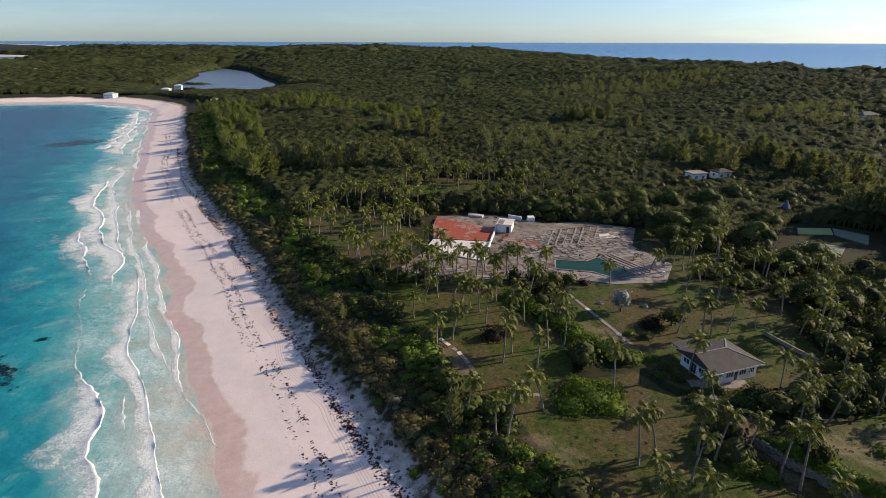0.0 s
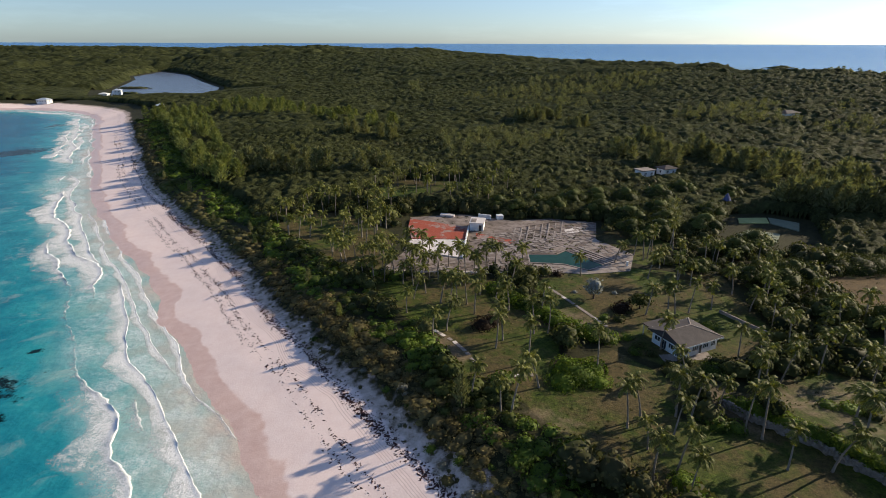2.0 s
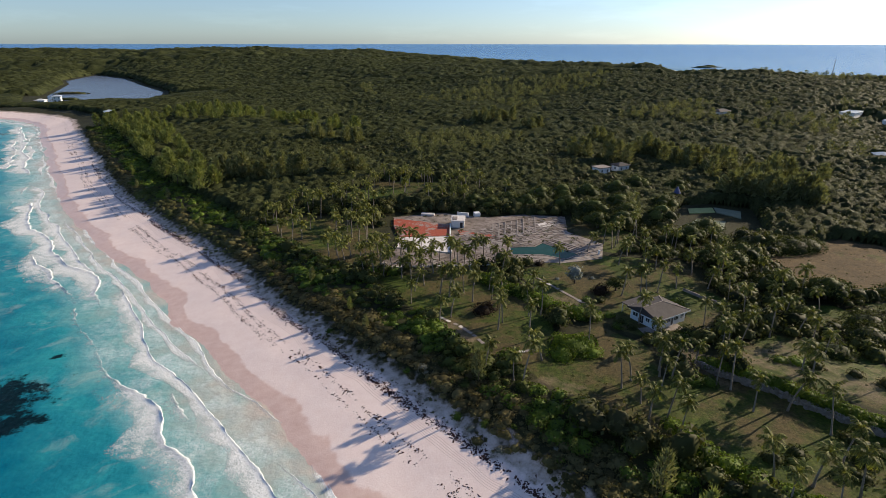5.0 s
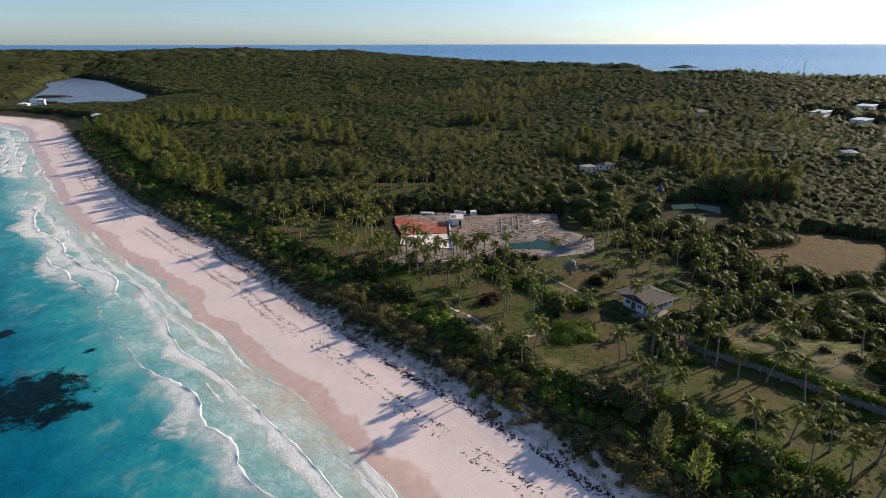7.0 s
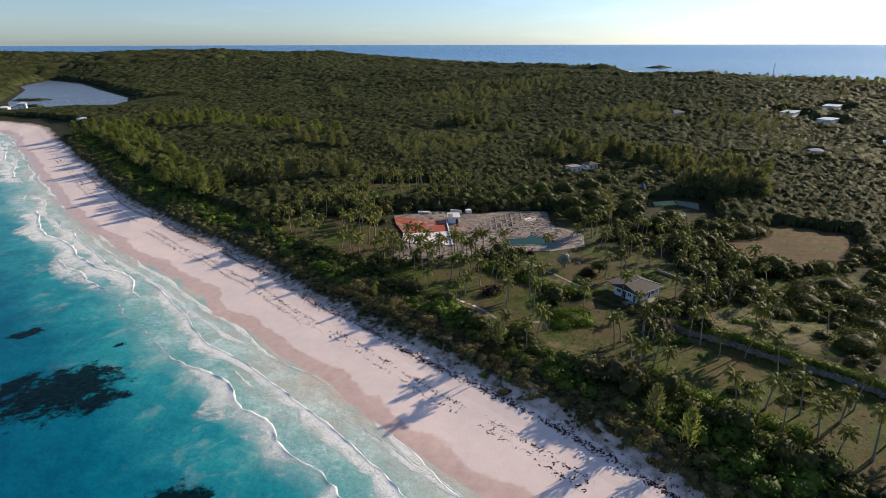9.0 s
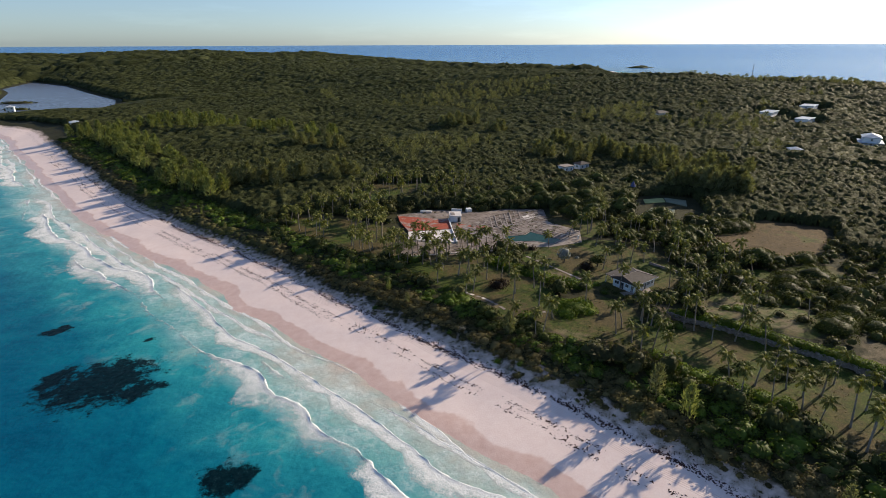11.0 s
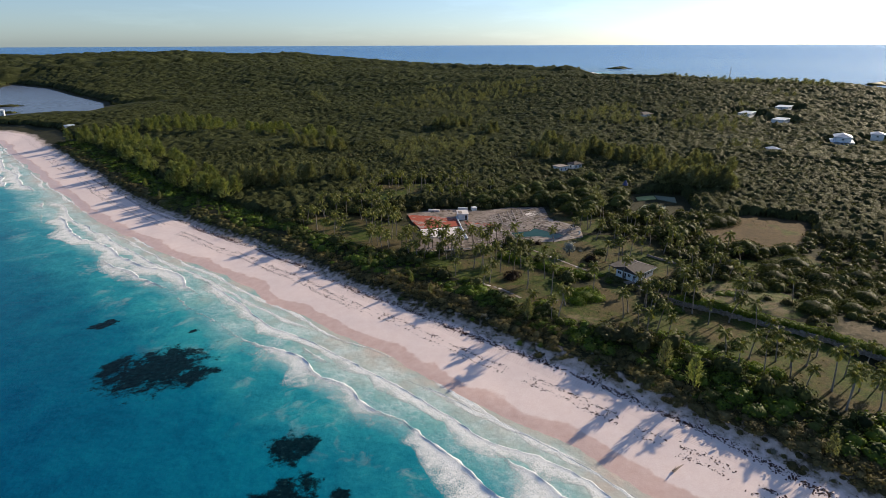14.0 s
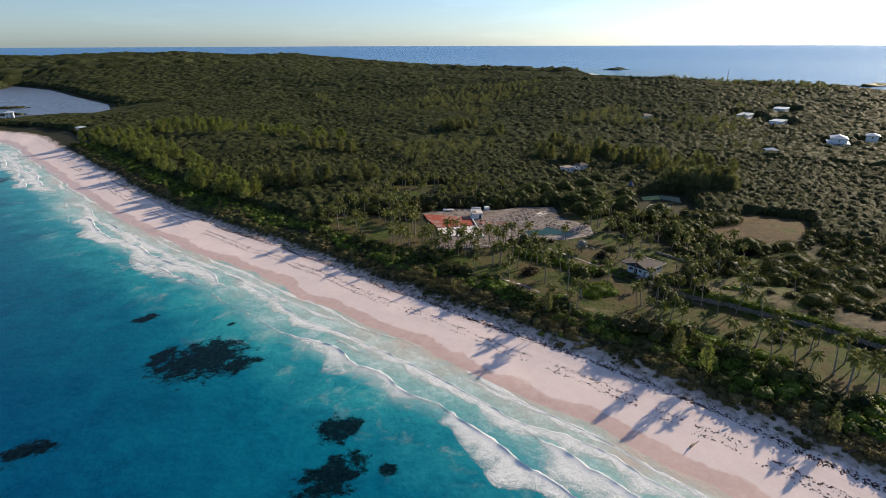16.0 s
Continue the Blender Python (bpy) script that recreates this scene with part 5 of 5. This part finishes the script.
ob = strewn("coppice_tops", top_crowns, px, py, height(px, py) + 2.0 + rng.uniform(0, 0.8, len(px)), sz, WOOD, 38)
tagged(ob, "leafy crowns standing out of the dark coppice", "trees", kind="stuff")

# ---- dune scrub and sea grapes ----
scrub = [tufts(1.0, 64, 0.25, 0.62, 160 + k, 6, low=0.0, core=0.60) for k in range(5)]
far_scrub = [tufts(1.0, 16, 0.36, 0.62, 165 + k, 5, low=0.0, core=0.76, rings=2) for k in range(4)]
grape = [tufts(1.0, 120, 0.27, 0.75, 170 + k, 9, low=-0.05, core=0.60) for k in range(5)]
px, py = grid_points(1.75, 41, (-260, 90, -60, 430))
s = shore_of(px, py)
edge = 22.1 + 2.2 * smooth(85, 45, py) + 1.5 * vnoise(px, py, 5, 17) + 1.0 * vnoise(px, py, 17, 18)
ok = (s > edge) & (s < 33.5 + 3 * vnoise(px, py, 14, 19)) & (rng.random(len(px)) < 0.8 + 0.2 * smooth(24, 27, s))
dx_, dy_, ds = px[ok], py[ok], s[ok]
sz = rng.uniform(0.8, 1.7, len(dx_)) * (1 + 0.45 * vnoise(dx_, dy_, 7, 26)) * (0.5 + 0.9 * smooth(24, 28, ds))
dz, tallness, fine_ = height(dx_, dy_) - 0.15, rng.uniform(0.55, 0.95, len(dx_)), dy_ < 150
for name, shapes, pick_ in (("dune_scrub", scrub, fine_), ("dune_scrub_beyond", far_scrub, ~fine_)):
    ob = strewn(name, shapes, dx_[pick_], dy_[pick_], dz[pick_], sz[pick_], DUNEBUSH, 42, tallness[pick_])
    tagged(ob, "brown and olive dune scrub above the beach", "scrub", kind="stuff")


def belt(s_, x_, y_):
    return (s_ > 31.5 + 2.5 * vnoise(x_, y_, 11, 20)) & (s_ < 52 + 6 * vnoise(x_, y_, 25, 21)) & ~open_ground(x_, y_, 0.3)


px, py = grid_points(2.9, 43, (-260, 110, -60, 450))
s = shore_of(px, py)
ok = belt(s, px, py)
px, py = px[ok], py[ok]
sz = rng.uniform(1.2, 2.6, len(px)) * (1 + 0.35 * vnoise(px, py, 9, 27))
pz = height(px, py) - 0.2
shrub_meshes = [array_mesh("shrub", *g_, GRAPE) for g_ in grape]
dark_meshes = [array_mesh("shrub", *g_, DARKLEAF) for g_ in grape[:3]]
mixed = vnoise(px, py, 10, 28) + 0.5 * vnoise(px, py, 4, 29) > 0.30
close = (py > 20) & (py < 105)
count = 0
rest = np.ones(len(px), bool)
for i in np.nonzero(close)[0]:
    if count >= 260:
        break
    ob = new("thicket_shrub", dark_meshes[count % 3]) if mixed[i] else new("sea_grape_shrub", shrub_meshes[count % 5])
    ob.matrix_basis = pose(px[i], py[i], pz[i], 0, 0, rng.uniform(0, 360)) @ Matrix.Diagonal((sz[i], sz[i], sz[i] * rng.uniform(0.75, 1.15), 1))
    tagged(ob, *(("dark green tangled shrub behind the dune", "shrub", "dark shrubs behind the dune") if mixed[i] else ("dense glossy green sea grape shrub behind the dune", "shrub", "sea grapes behind the dune")))
    rest[i] = False
    count += 1
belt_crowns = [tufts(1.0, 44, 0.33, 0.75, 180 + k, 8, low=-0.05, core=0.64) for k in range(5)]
for name, pick_, mat, label in (("sea_grape_thicket", rest & ~mixed, GRAPE, "dense green sea grape thicket along the dune"), ("dark_thicket", rest & mixed, DARKLEAF, "dark green tangled thicket along the dune")):
    tagged(strewn(name, belt_crowns, px[pick_], py[pick_], pz[pick_], sz[pick_], mat, 44), label, "shrubs", kind="stuff")


def bush(x, y, r, mat, label, tall=0.8, seed=1, group="", leaf=0.3):
    size = max(leaf, min(0.40, leaf * r * 0.5))
    n = int(min(1100, 6.0 * r * r * 1.15 / (size * size) * 0.9))
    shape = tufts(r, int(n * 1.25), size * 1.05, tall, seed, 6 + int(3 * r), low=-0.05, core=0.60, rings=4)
    ob = shaped("bush", shape, mat)
    ob.matrix_basis = pose(x, y, float(height(np.array([float(x)]), np.array([float(y)]))[0]) - 0.15, 0, 0, seed * 37 % 360)
    return tagged(ob, label, "bush", group)


for k, (x, y, r) in enumerate(((24, 76, 4.2), (20.5, 74, 3.2), (27.5, 77.5, 3.2), (23, 79, 3.0), (27, 73.5, 2.6))):
    bush(x, y, r, HEDGE, "broad bright green sea grape mound on the lawn", 0.6, 200 + k, "sea grape mound", 0.26)
for k, (x, y, r) in enumerate(((10, 96, 2.6), (12, 97.2, 2.2), (42, 100.5, 2.3), (43.5, 102, 2.0), (30, 124.5, 1.5), (34, 121.8, 1.6))):
    bush(x, y, r, BURGUNDY, "dark reddish-green rounded shrub on the lawn", 0.95, 210 + k)
hedge = [(15.5, 114), (17, 111), (19, 108), (21, 105), (22.5, 102), (24.5, 99), (26, 96), (27.5, 93.5), (29.5, 91), (32, 88.5), (35, 86.5)]
hedge = [p for a, b in zip(hedge, hedge[1:]) for p in (a, ((a[0] + b[0]) / 2 + 0.8, (a[1] + b[1]) / 2 + 0.5))]
for k, (x, y) in enumerate(hedge):
    bush(x, y, 2.6 + 0.4 * math.sin(k * 2.3), HEDGE, "clump of the long green hedge between lawns", 0.8, 220 + k, "long hedge between the lawns")
for k, (x, y, r) in enumerate(((49, 74.5, 2.2), (51, 76.5, 2.6), (46, 78, 1.7), (58, 91, 1.7), (41, 75.5, 1.5), (43.5, 72, 1.6), (37, 97, 1.4), (40, 96, 1.6), (39.5, 85, 1.3), (38.5, 88, 1.5), (40.5, 81.5, 1.2), (42.3, 78, 1.2), (37.5, 82.5, 1.4), (66, 58, 1.8), (71, 54, 1.6), (62, 50, 1.3), (74, 50, 2.0))):
    bush(x, y, r, WOOD if k % 3 else GRAPE, "rounded green garden shrub near the bungalow", 0.9, 240 + k)
for k, ((x0, y0), (x1, y1)) in enumerate(zip(STONE_WALL, STONE_WALL[1:])):
    ln = math.hypot(x1 - x0, y1 - y0)
    for j in range(int(ln / 1.6)):
        u = (j + 0.5) / int(ln / 1.6)
        bush(x0 + (x1 - x0) * u + 1.2, y0 + (y1 - y0) * u + 0.8, 1.95, HEDGE, "low bright green hedge plant above the stone wall", 0.75, 260 + 9 * k + j, "hedge above the stone wall")
for k, (x, y, r) in enumerate(((41.6, 61, 2.7), (44, 59.4, 2.1), (39.8, 63, 2.0), (63.8, 60, 2.0), (66, 58.6, 1.7), (60.8, 61.4, 1.6))):
    bush(x, y, r, GRAPE, "low glossy green sea grape clump on the grass", 0.62, 340 + k, "sea grape clumps on the grass", 0.26)
for k, (x, y, r) in enumerate(((30.6, 45.5, 2.6), (31, 42, 2.9), (32.6, 39, 2.8), (34.5, 35.5, 2.8), (37, 32, 2.6), (30, 49, 2.2), (39.8, 29, 2.5), (42.5, 25.5, 2.4))):
    bush(x, y, r, HEDGE, "bright green sea grape mound edging the palm lawn", 0.6, 350 + k, "sea grape edge of the lawn", 0.28)
for k, (x, y, r) in enumerate(((40.5, 39.2, 1.9), (45.2, 39.6, 1.8), (43, 37.8, 1.5), (56.2, 40.3, 2.2), (53.7, 36, 2.4), (58.4, 36.5, 2.0), (50.4, 33.2, 2.0), (55.6, 31, 2.2), (47.4, 33.8, 1.5))):
    bush(x, y, r, DARKLEAF if k % 3 else WOOD, "tangled dark green scrub under the palms", 0.62, 360 + k, "scrub under the palms", 0.3)
for k, (x, y, r) in enumerate(((75, 62, 4.0), (88, 66, 5.5), (93, 72, 5.0), (77, 44, 5.0), (83, 46, 4.2), (91, 50, 5.0), (88, 41, 4.5), (110, 118, 5.0), (115, 117.5, 5.5), (121, 117.5, 5.0), (114, 84, 4.5), (100, 60, 5.5), (104, 72, 5.5), (100, 46, 5.0), (112, 56, 6.0), (96, 30, 5), (86, 24, 4))):
    bush(x, y, r, DARKLEAF, "large rounded dark green thicket beside the old field", 0.72, 300 + k, "dark thickets by the field", 0.3)

# ---- palms ----
def palm_shape(seed, tall):
    g2 = np.random.default_rng(seed)
    lean, turn = g2.uniform(0.04, 0.22) * tall, g2.uniform(0, 2 * math.pi)
    line = [(lean * u ** 1.7 * math.cos(turn), lean * u ** 1.7 * math.sin(turn), tall * u) for u in (0, 0.2, 0.4, 0.6, 0.8, 1.0)]
    leaves = []
    for k in range(15):
        a = k * 2.399 + g2.uniform(-0.2, 0.2)
        up = 1.25 - 1.75 * (k / 14) + g2.uniform(-0.12, 0.12)
        f = frond(g2.uniform(2.1, 2.8), up, 1.5 + 0.25 * g2.random(), seed * 20 + k)
        m = Matrix.Translation(line[-1]) @ Matrix.Rotation(a, 4, "Z")
        leaves.append((f, m))
    return stem([(x, y, z - (0.4 if i == 0 else 0)) for i, (x, y, z) in enumerate(line)], 0.17, 0.10), leaves


PALM_LABEL = "coconut palm with a slender grey trunk and feathery crown"


def palm_with_leaves(seed, tall):
    ob = new("palm_tree")
    tagged(ob, PALM_LABEL, "palm tree", "coconut palms")
    t, leaves = palm_shape(seed, tall)
    shaped("trunk", t, BARK, ob)
    for f, m in leaves:
        shaped("frond", f, PALM, ob, m)
    return ob


def palm_plain(seed, tall):
    ob = new("palm_tree")
    tagged(ob, PALM_LABEL, "palm tree", "coconut palms")
    t, leaves = palm_shape(seed, tall)
    shaped("trunk", t, BARK, ob)
    shaped("crown", joined([(turned(f[0], m), f[1]) for f, m in leaves]), PALM, ob)
    return ob


LAWN_PALMS = [(-1, 93), (2, 95), (11, 87), (13, 90), (16, 81), (17, 103), (14, 102), (9, 102), (6, 109), (8, 107), (2, 108), (4, 106), (20, 92), (23, 92), (24, 101),
              (16, 73), (4, 72), (8, 67), (9.5, 66), (28, 77), (12, 112), (-4, 111), (-1, 114), (15, 108), (19, 112), (-6, 104)]
HOUSE_PALMS = [(47, 98), (51, 96), (53, 96.5), (57, 98), (63, 99), (43.4, 83.5), (40, 121), (52, 128.5), (60, 134), (61, 130), (65, 134), (65, 126), (61, 111), (65, 112), (78, 123),
               (77, 115), (56, 78), (58, 74), (59, 70), (64, 74), (43, 73), (53, 68), (56, 70), (68, 72), (75, 68)]
LOW_PALMS = [(30, 63), (36, 63), (38, 62), (30, 51), (26, 50), (28, 56), (29, 46), (45, 58.5), (46.5, 56.5), (46, 50), (52, 49), (59, 52), (54, 42), (34, 29), (43, 19), (48, 13), (37, 65),
             (43, 63), (61, 19), (38, 36), (42, 33), (47, 30), (50, 36), (40, 27), (52, 26), (33, 58), (27, 61)]
near_palms = [palm_with_leaves(500 + k, 6.2 + 0.6 * k) for k in range(5)]
far_palms = [palm_plain(520 + k, 5.4 + 0.7 * k) for k in range(5)]
near_spots = LAWN_PALMS + HOUSE_PALMS[:6] + HOUSE_PALMS[16:] + LOW_PALMS
spots = []


def planted(kinds, pts, wild=0.0):
    zs = on_ground(pts)
    for i, ((x, y), z) in enumerate(zip(pts, zs)):
        m = pose(x, y, z, rng.normal() * 4, rng.normal() * 4, rng.uniform(0, 360))
        kind = kinds[i % len(kinds)]
        if kind["label"] and "planted" not in kind:
            kind["planted"] = 1
            kind.matrix_basis = m
        else:
            f = rng.uniform(0.82, 1.12)
            copy_thing(kind, m @ Matrix.Diagonal((f, f, f, 1)))


planted(near_palms, near_spots)
planted(far_palms, HOUSE_PALMS[6:16])


def grove(poly, count, seed, gap=2.2, clear=()):
    g2 = np.random.default_rng(seed)
    a = np.array(poly)
    out = []
    tries = 0
    while len(out) < count and tries < 6000:
        tries += 1
        p = (g2.uniform(a[:, 0].min(), a[:, 0].max()), g2.uniform(a[:, 1].min(), a[:, 1].max()))
        if inside(poly, [p[0]], [p[1]])[0] and all((p[0] - q[0]) ** 2 + (p[1] - q[1]) ** 2 > gap * gap for q in out) and not any(inside(c, [p[0]], [p[1]])[0] for c in clear):
            out.append(p)
    return out


groves = grove([(-30, 146), (-16, 122), (-4, 116), (12, 120), (26, 119), (27, 124), (10, 132), (-6, 141), (-12, 150)], 44, 61) \
    + grove([(-52, 178), (-36, 152), (-12, 150), (-5, 176), (-6, 196), (-30, 206)], 46, 62, 3.0) \
    + grove([(-34, 205), (0, 232), (34, 224), (50, 190), (20, 180), (-5, 195)], 46, 63, 3.5) \
    + grove([(54, 106), (84, 104), (92, 122), (80, 142), (58, 146)], 14, 64, 3.2) \
    + grove([(66, 84), (72, 70), (88, 78), (96, 96), (84, 106), (72, 100)], 13, 65, 3.2) \
    + grove([(58, 60), (72, 64), (82, 46), (74, 36), (66, 44)], 3, 66, 6.0) \
    + grove([(55, 40), (66, 22), (60, 6), (46, 4), (40, 18)], 10, 67, 3.5)
planted(far_palms, groves)

# ---- other trees ----
tree_no = 0


def broadleaf(x, y, r, mat, label, clear=1.0):
    global tree_no
    tree_no += 1
    ob = new("broadleaf_tree")
    ob.matrix_basis = pose(x, y, float(height(np.array([float(x)]), np.array([float(y)]))[0]), 0, 0, tree_no * 47 % 360)
    tagged(ob, label, "tree")
    shaped("trunk", stem([(0, 0, -0.4), (0.1, 0.05, clear), (0.25, -0.1, clear + r * 0.7)], 0.09 * r, 0.04 * r, 7), DARKBARK, ob)
    for k in range(3):
        a = k * 2.1 + tree_no
        shaped("limb", stem([(0.1, 0, clear * 0.9), (0.3 * r * math.cos(a), 0.3 * r * math.sin(a), clear + 0.3 * r), (0.6 * r * math.cos(a), 0.6 * r * math.sin(a), clear + 0.75 * r)], 0.05 * r, 0.02 * r, 5), DARKBARK, ob)
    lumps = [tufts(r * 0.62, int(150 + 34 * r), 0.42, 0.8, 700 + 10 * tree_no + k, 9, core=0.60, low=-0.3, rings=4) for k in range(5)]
    offs = [(0, 0, clear + r * 0.55)] + [(r * 0.5 * math.cos(k * 1.57 + tree_no), r * 0.5 * math.sin(k * 1.57 + tree_no), clear + r * 0.3 + 0.2 * math.sin(k)) for k in range(4)]
    shaped("crown", joined([(c + np.array(o), q) for (c, q), o in zip(lumps, offs)]), mat, ob)
    return ob


silver = new("silver_tree")
silver.matrix_basis = pose(38.4, 107.3, Z0)
tagged(silver, "small silver-grey palm with a round crown on the lawn", "tree")
shaped("trunk", stem([(0, 0, -0.3), (0.03, 0, 0.9), (0, 0.04, 1.8)], 0.2, 0.14, 7), DARKBARK, silver)
shaped("crown", tufts(2.3, 220, 0.75, 0.95, 801, 11, core=0.6, low=-0.8, rise=2.9), SILVER, silver, label="silver-grey leaf fans")
for x, y, r in ((44.5, 109.5, 0.9), (35, 111, 0.8)):
    bush(x, y, r, SILVER, "small silver-grey shrub near the pool lawn", 0.9, int(x))
for x, y, r in ((86, 108, 5.0), (92, 112, 5.0), (80, 112, 4.0), (71, 118, 4.0), (66, 150, 5), (74, 148, 5.5), (80, 156, 6), (90, 150, 6), (70, 162, 6), (84, 168, 6), (96, 134, 5.5), (88, 130, 5), 
                (64, 172, 5.5), (50, 178, 5), (44, 182, 5), (36, 178, 4.5), (30, 182, 5), (58, 184, 6), (68, 186, 6), (78, 184, 6), (92, 186, 6), (100, 164, 5.5), (104, 192, 6), (120, 186, 5.5),
                (47, 101, 2.4), (96, 86, 5), (88, 92, 4.5)):
    broadleaf(x, y, r, DARKLEAF, "spreading dark green broadleaf tree near the ruined resort")

needle = []
for k in range(4):
    ob = new("casuarina_tree")
    tagged(ob, "tall feathery grey-green casuarina tree", "tree", "casuarinas")
    h = 9.0 + 1.1 * k
    shaped("trunk", stem([(0, 0, -0.4), (0.1, 0, h * 0.4), (0.2, 0.1, h * 0.9)], 0.2, 0.05, 6), DARKBARK, ob)
    shaped("crown", feathers(h, 3.0, 360, 820 + k), CASUARINA, ob)
    needle.append(ob)
strand = grove([(-195, 455), (-150, 372), (-118, 300), (-100, 255), (-76, 222), (-62, 222), (-84, 262), (-104, 320), (-128, 390), (-160, 455)], 85, 71, 3.6) \
    + grove([(-190, 460), (-165, 455), (-60, 400), (-20, 350), (0, 360), (-30, 420), (-120, 490)], 70, 72, 4.5) \
    + grove([(-74, 232), (-44, 236), (-40, 250), (-66, 250)], 14, 73, 3.5) \
    + grove([(126, 172), (134, 162), (155, 146), (160, 154), (140, 176)], 26, 74, 3.2) \
    + grove([(140, 190), (170, 170), (200, 190), (150, 250), (130, 240)], 22, 75, 5) \
    + grove([(82, 376), (80, 402), (104, 400), (116, 380), (104, 372)], 16, 76, 4)
for k, (x, y) in enumerate(((108, 255), (118, 240), (132, 283), (137, 253), (145, 245), (149, 223), (167, 220), (166, 196), (113, 344), (-28, 335), (-8, 323), (-16, 238), (-43, 233))):
    strand += grove([(x - 7, y - 5), (x + 6, y - 7), (x + 8, y + 5), (x - 5, y + 7)], 4 + k % 3, 180 + k, 3.0)
planted(needle, strand[155:])
young = []
for k in range(4):
    ob = new("casuarina_tree")
    tagged(ob, "feathery yellow-green young casuarina behind the beach", "tree", "young casuarinas behind the beach")
    h = 8.5 + 0.9 * k
    shaped("trunk", stem([(0, 0, -0.4), (0.1, 0, h * 0.4), (0.2, 0.1, h * 0.9)], 0.18, 0.05, 6), DARKBARK, ob)
    shaped("crown", feathers(h, 2.9, 300, 840 + k), YOUNGPINE, ob)
    young.append(ob)
planted(young, strand[:155])
# single casuarinas on the crest of the dune, whose shadows lie across the sand
SHADE_ENDS = [(-7.1, 20.2), (-8.2, 27.9), (10.6, -2.8), (-4.8, 42.4), (-24, 61.4), (-35.5, 89.1), (-39.5, 98.5), (-50, 117), (-57.5, 133), (-66.5, 149.7), (-72, 160), (-82.5, 179), (-96, 198), (-110, 214), (-126, 240), (-139, 266), (-152, 300), (-170, 337)]
for k, (x0, y0) in enumerate(SHADE_ENDS):
    far = np.arange(4.0, 44.0, 0.5)
    lx, ly = x0 + far * math.sin(radians(SUN_AZ)), y0 + far * math.cos(radians(SUN_AZ))
    at = int(np.argmax(shore_of(lx, ly) > 31 + 2.5 * math.sin(k * 2.1)))
    x, y = float(lx[at]), float(ly[at])
    base = float(height(np.array([x]), np.array([y]))[0])
    f = max(0.35, (float(far[at]) * math.tan(radians(SUN_EL)) + 0.9 - base) / 9.3)
    copy_thing(needle[0] if k % 3 else young[0], pose(x, y, base, 0, 0, 60 * k) @ Matrix.Diagonal((f * 0.62, f * 0.62, f, 1)))
thin_needles = [feathers(8.5, 2.6, 110, 860 + k) for k in range(4)]
px, py = grid_points(9.0, 78, (-230, 620, 150, 720))
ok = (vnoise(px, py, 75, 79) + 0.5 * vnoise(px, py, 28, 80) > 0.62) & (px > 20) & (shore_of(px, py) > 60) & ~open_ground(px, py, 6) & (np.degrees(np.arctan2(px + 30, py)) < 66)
px, py = px[ok], py[ok]
ob = strewn("casuarina_stand", thin_needles, px, py, height(px, py) - 0.2, rng.uniform(0.6, 1.15, len(px)), CASUARINA, 81)
tagged(ob, "scattered stands of feathery casuarinas over the coppice", "trees", kind="stuff")

# ---- weeds and tufts on the open ground ----
weed_shapes = [tufts(1.0, 14, 0.7, 0.6, 900 + k, 3, core=0, low=0.0) for k in range(4)]
px, py = grid_points(1.25, 91, (-50, 152, 0, 232))
ok = np.zeros(len(px), bool)
for p in LAWNS + DIRTS + [FIELD]:
    ok |= inside(p, px, py)
ok &= (rng.random(len(px)) < 0.16 + 0.30 * vnoise(px, py, 8, 92)) & ~inside(RESORT, px, py)
px, py = px[ok], py[ok]
ob = strewn("lawn_weeds", weed_shapes, px, py, height(px, py) - 0.03, rng.uniform(0.1, 0.34, len(px)), WOOD, 93)
tagged(ob, "low weeds and coarse grass tufts on the old lawns", "weeds", kind="stuff")
px, py = grid_points(2.0, 95, (-12, 62, 122, 178))
ok = inside(RESORT, px, py) & ~inside(POOL_RIM, px, py) & (rng.random(len(px)) < 0.22 + 0.3 * vnoise(px, py, 9, 96))
px, py = px[ok], py[ok]
ob = strewn("pavement_weeds", weed_shapes, px, py, np.full(len(px), Z0 + 0.06), rng.uniform(0.2, 0.75, len(px)), WOOD, 97)
tagged(ob, "weeds growing through the broken concrete", "weeds", kind="stuff")

# ---- single shrubs on the face of the dune ----
count = 0
for k in range(400):
    if count >= 60:
        break
    u = rng.uniform(0, 1)
    y = -15 + 150 * u
    x = float(np.interp(y, coast[:, 1], coast[:, 0])) + rng.uniform(24, 36)
    sd = float(shore_of(np.array([x]), np.array([y]))[0])
    if not 23.4 < sd < 31:
        continue
    count += 1
    if count % 3 == 0:
        bush(x, y, rng.uniform(0.6, 1.2), DUNESILVER, "low silver-grey sea lavender on the dune", 0.7, 1000 + k, "silver dune shrubs", 0.24)
    elif count % 3 == 1:
        bush(x, y, rng.uniform(0.6, 1.3), GRAPE, "low bright green shrub on the dune face", 0.7, 1000 + k, "green dune shrubs", 0.24)
    else:
        bush(x, y, rng.uniform(0.9, 1.7), DUNEBUSH, "hummock of dry brown grass on the dune", 0.6, 1000 + k, "brown dune hummocks", 0.22)
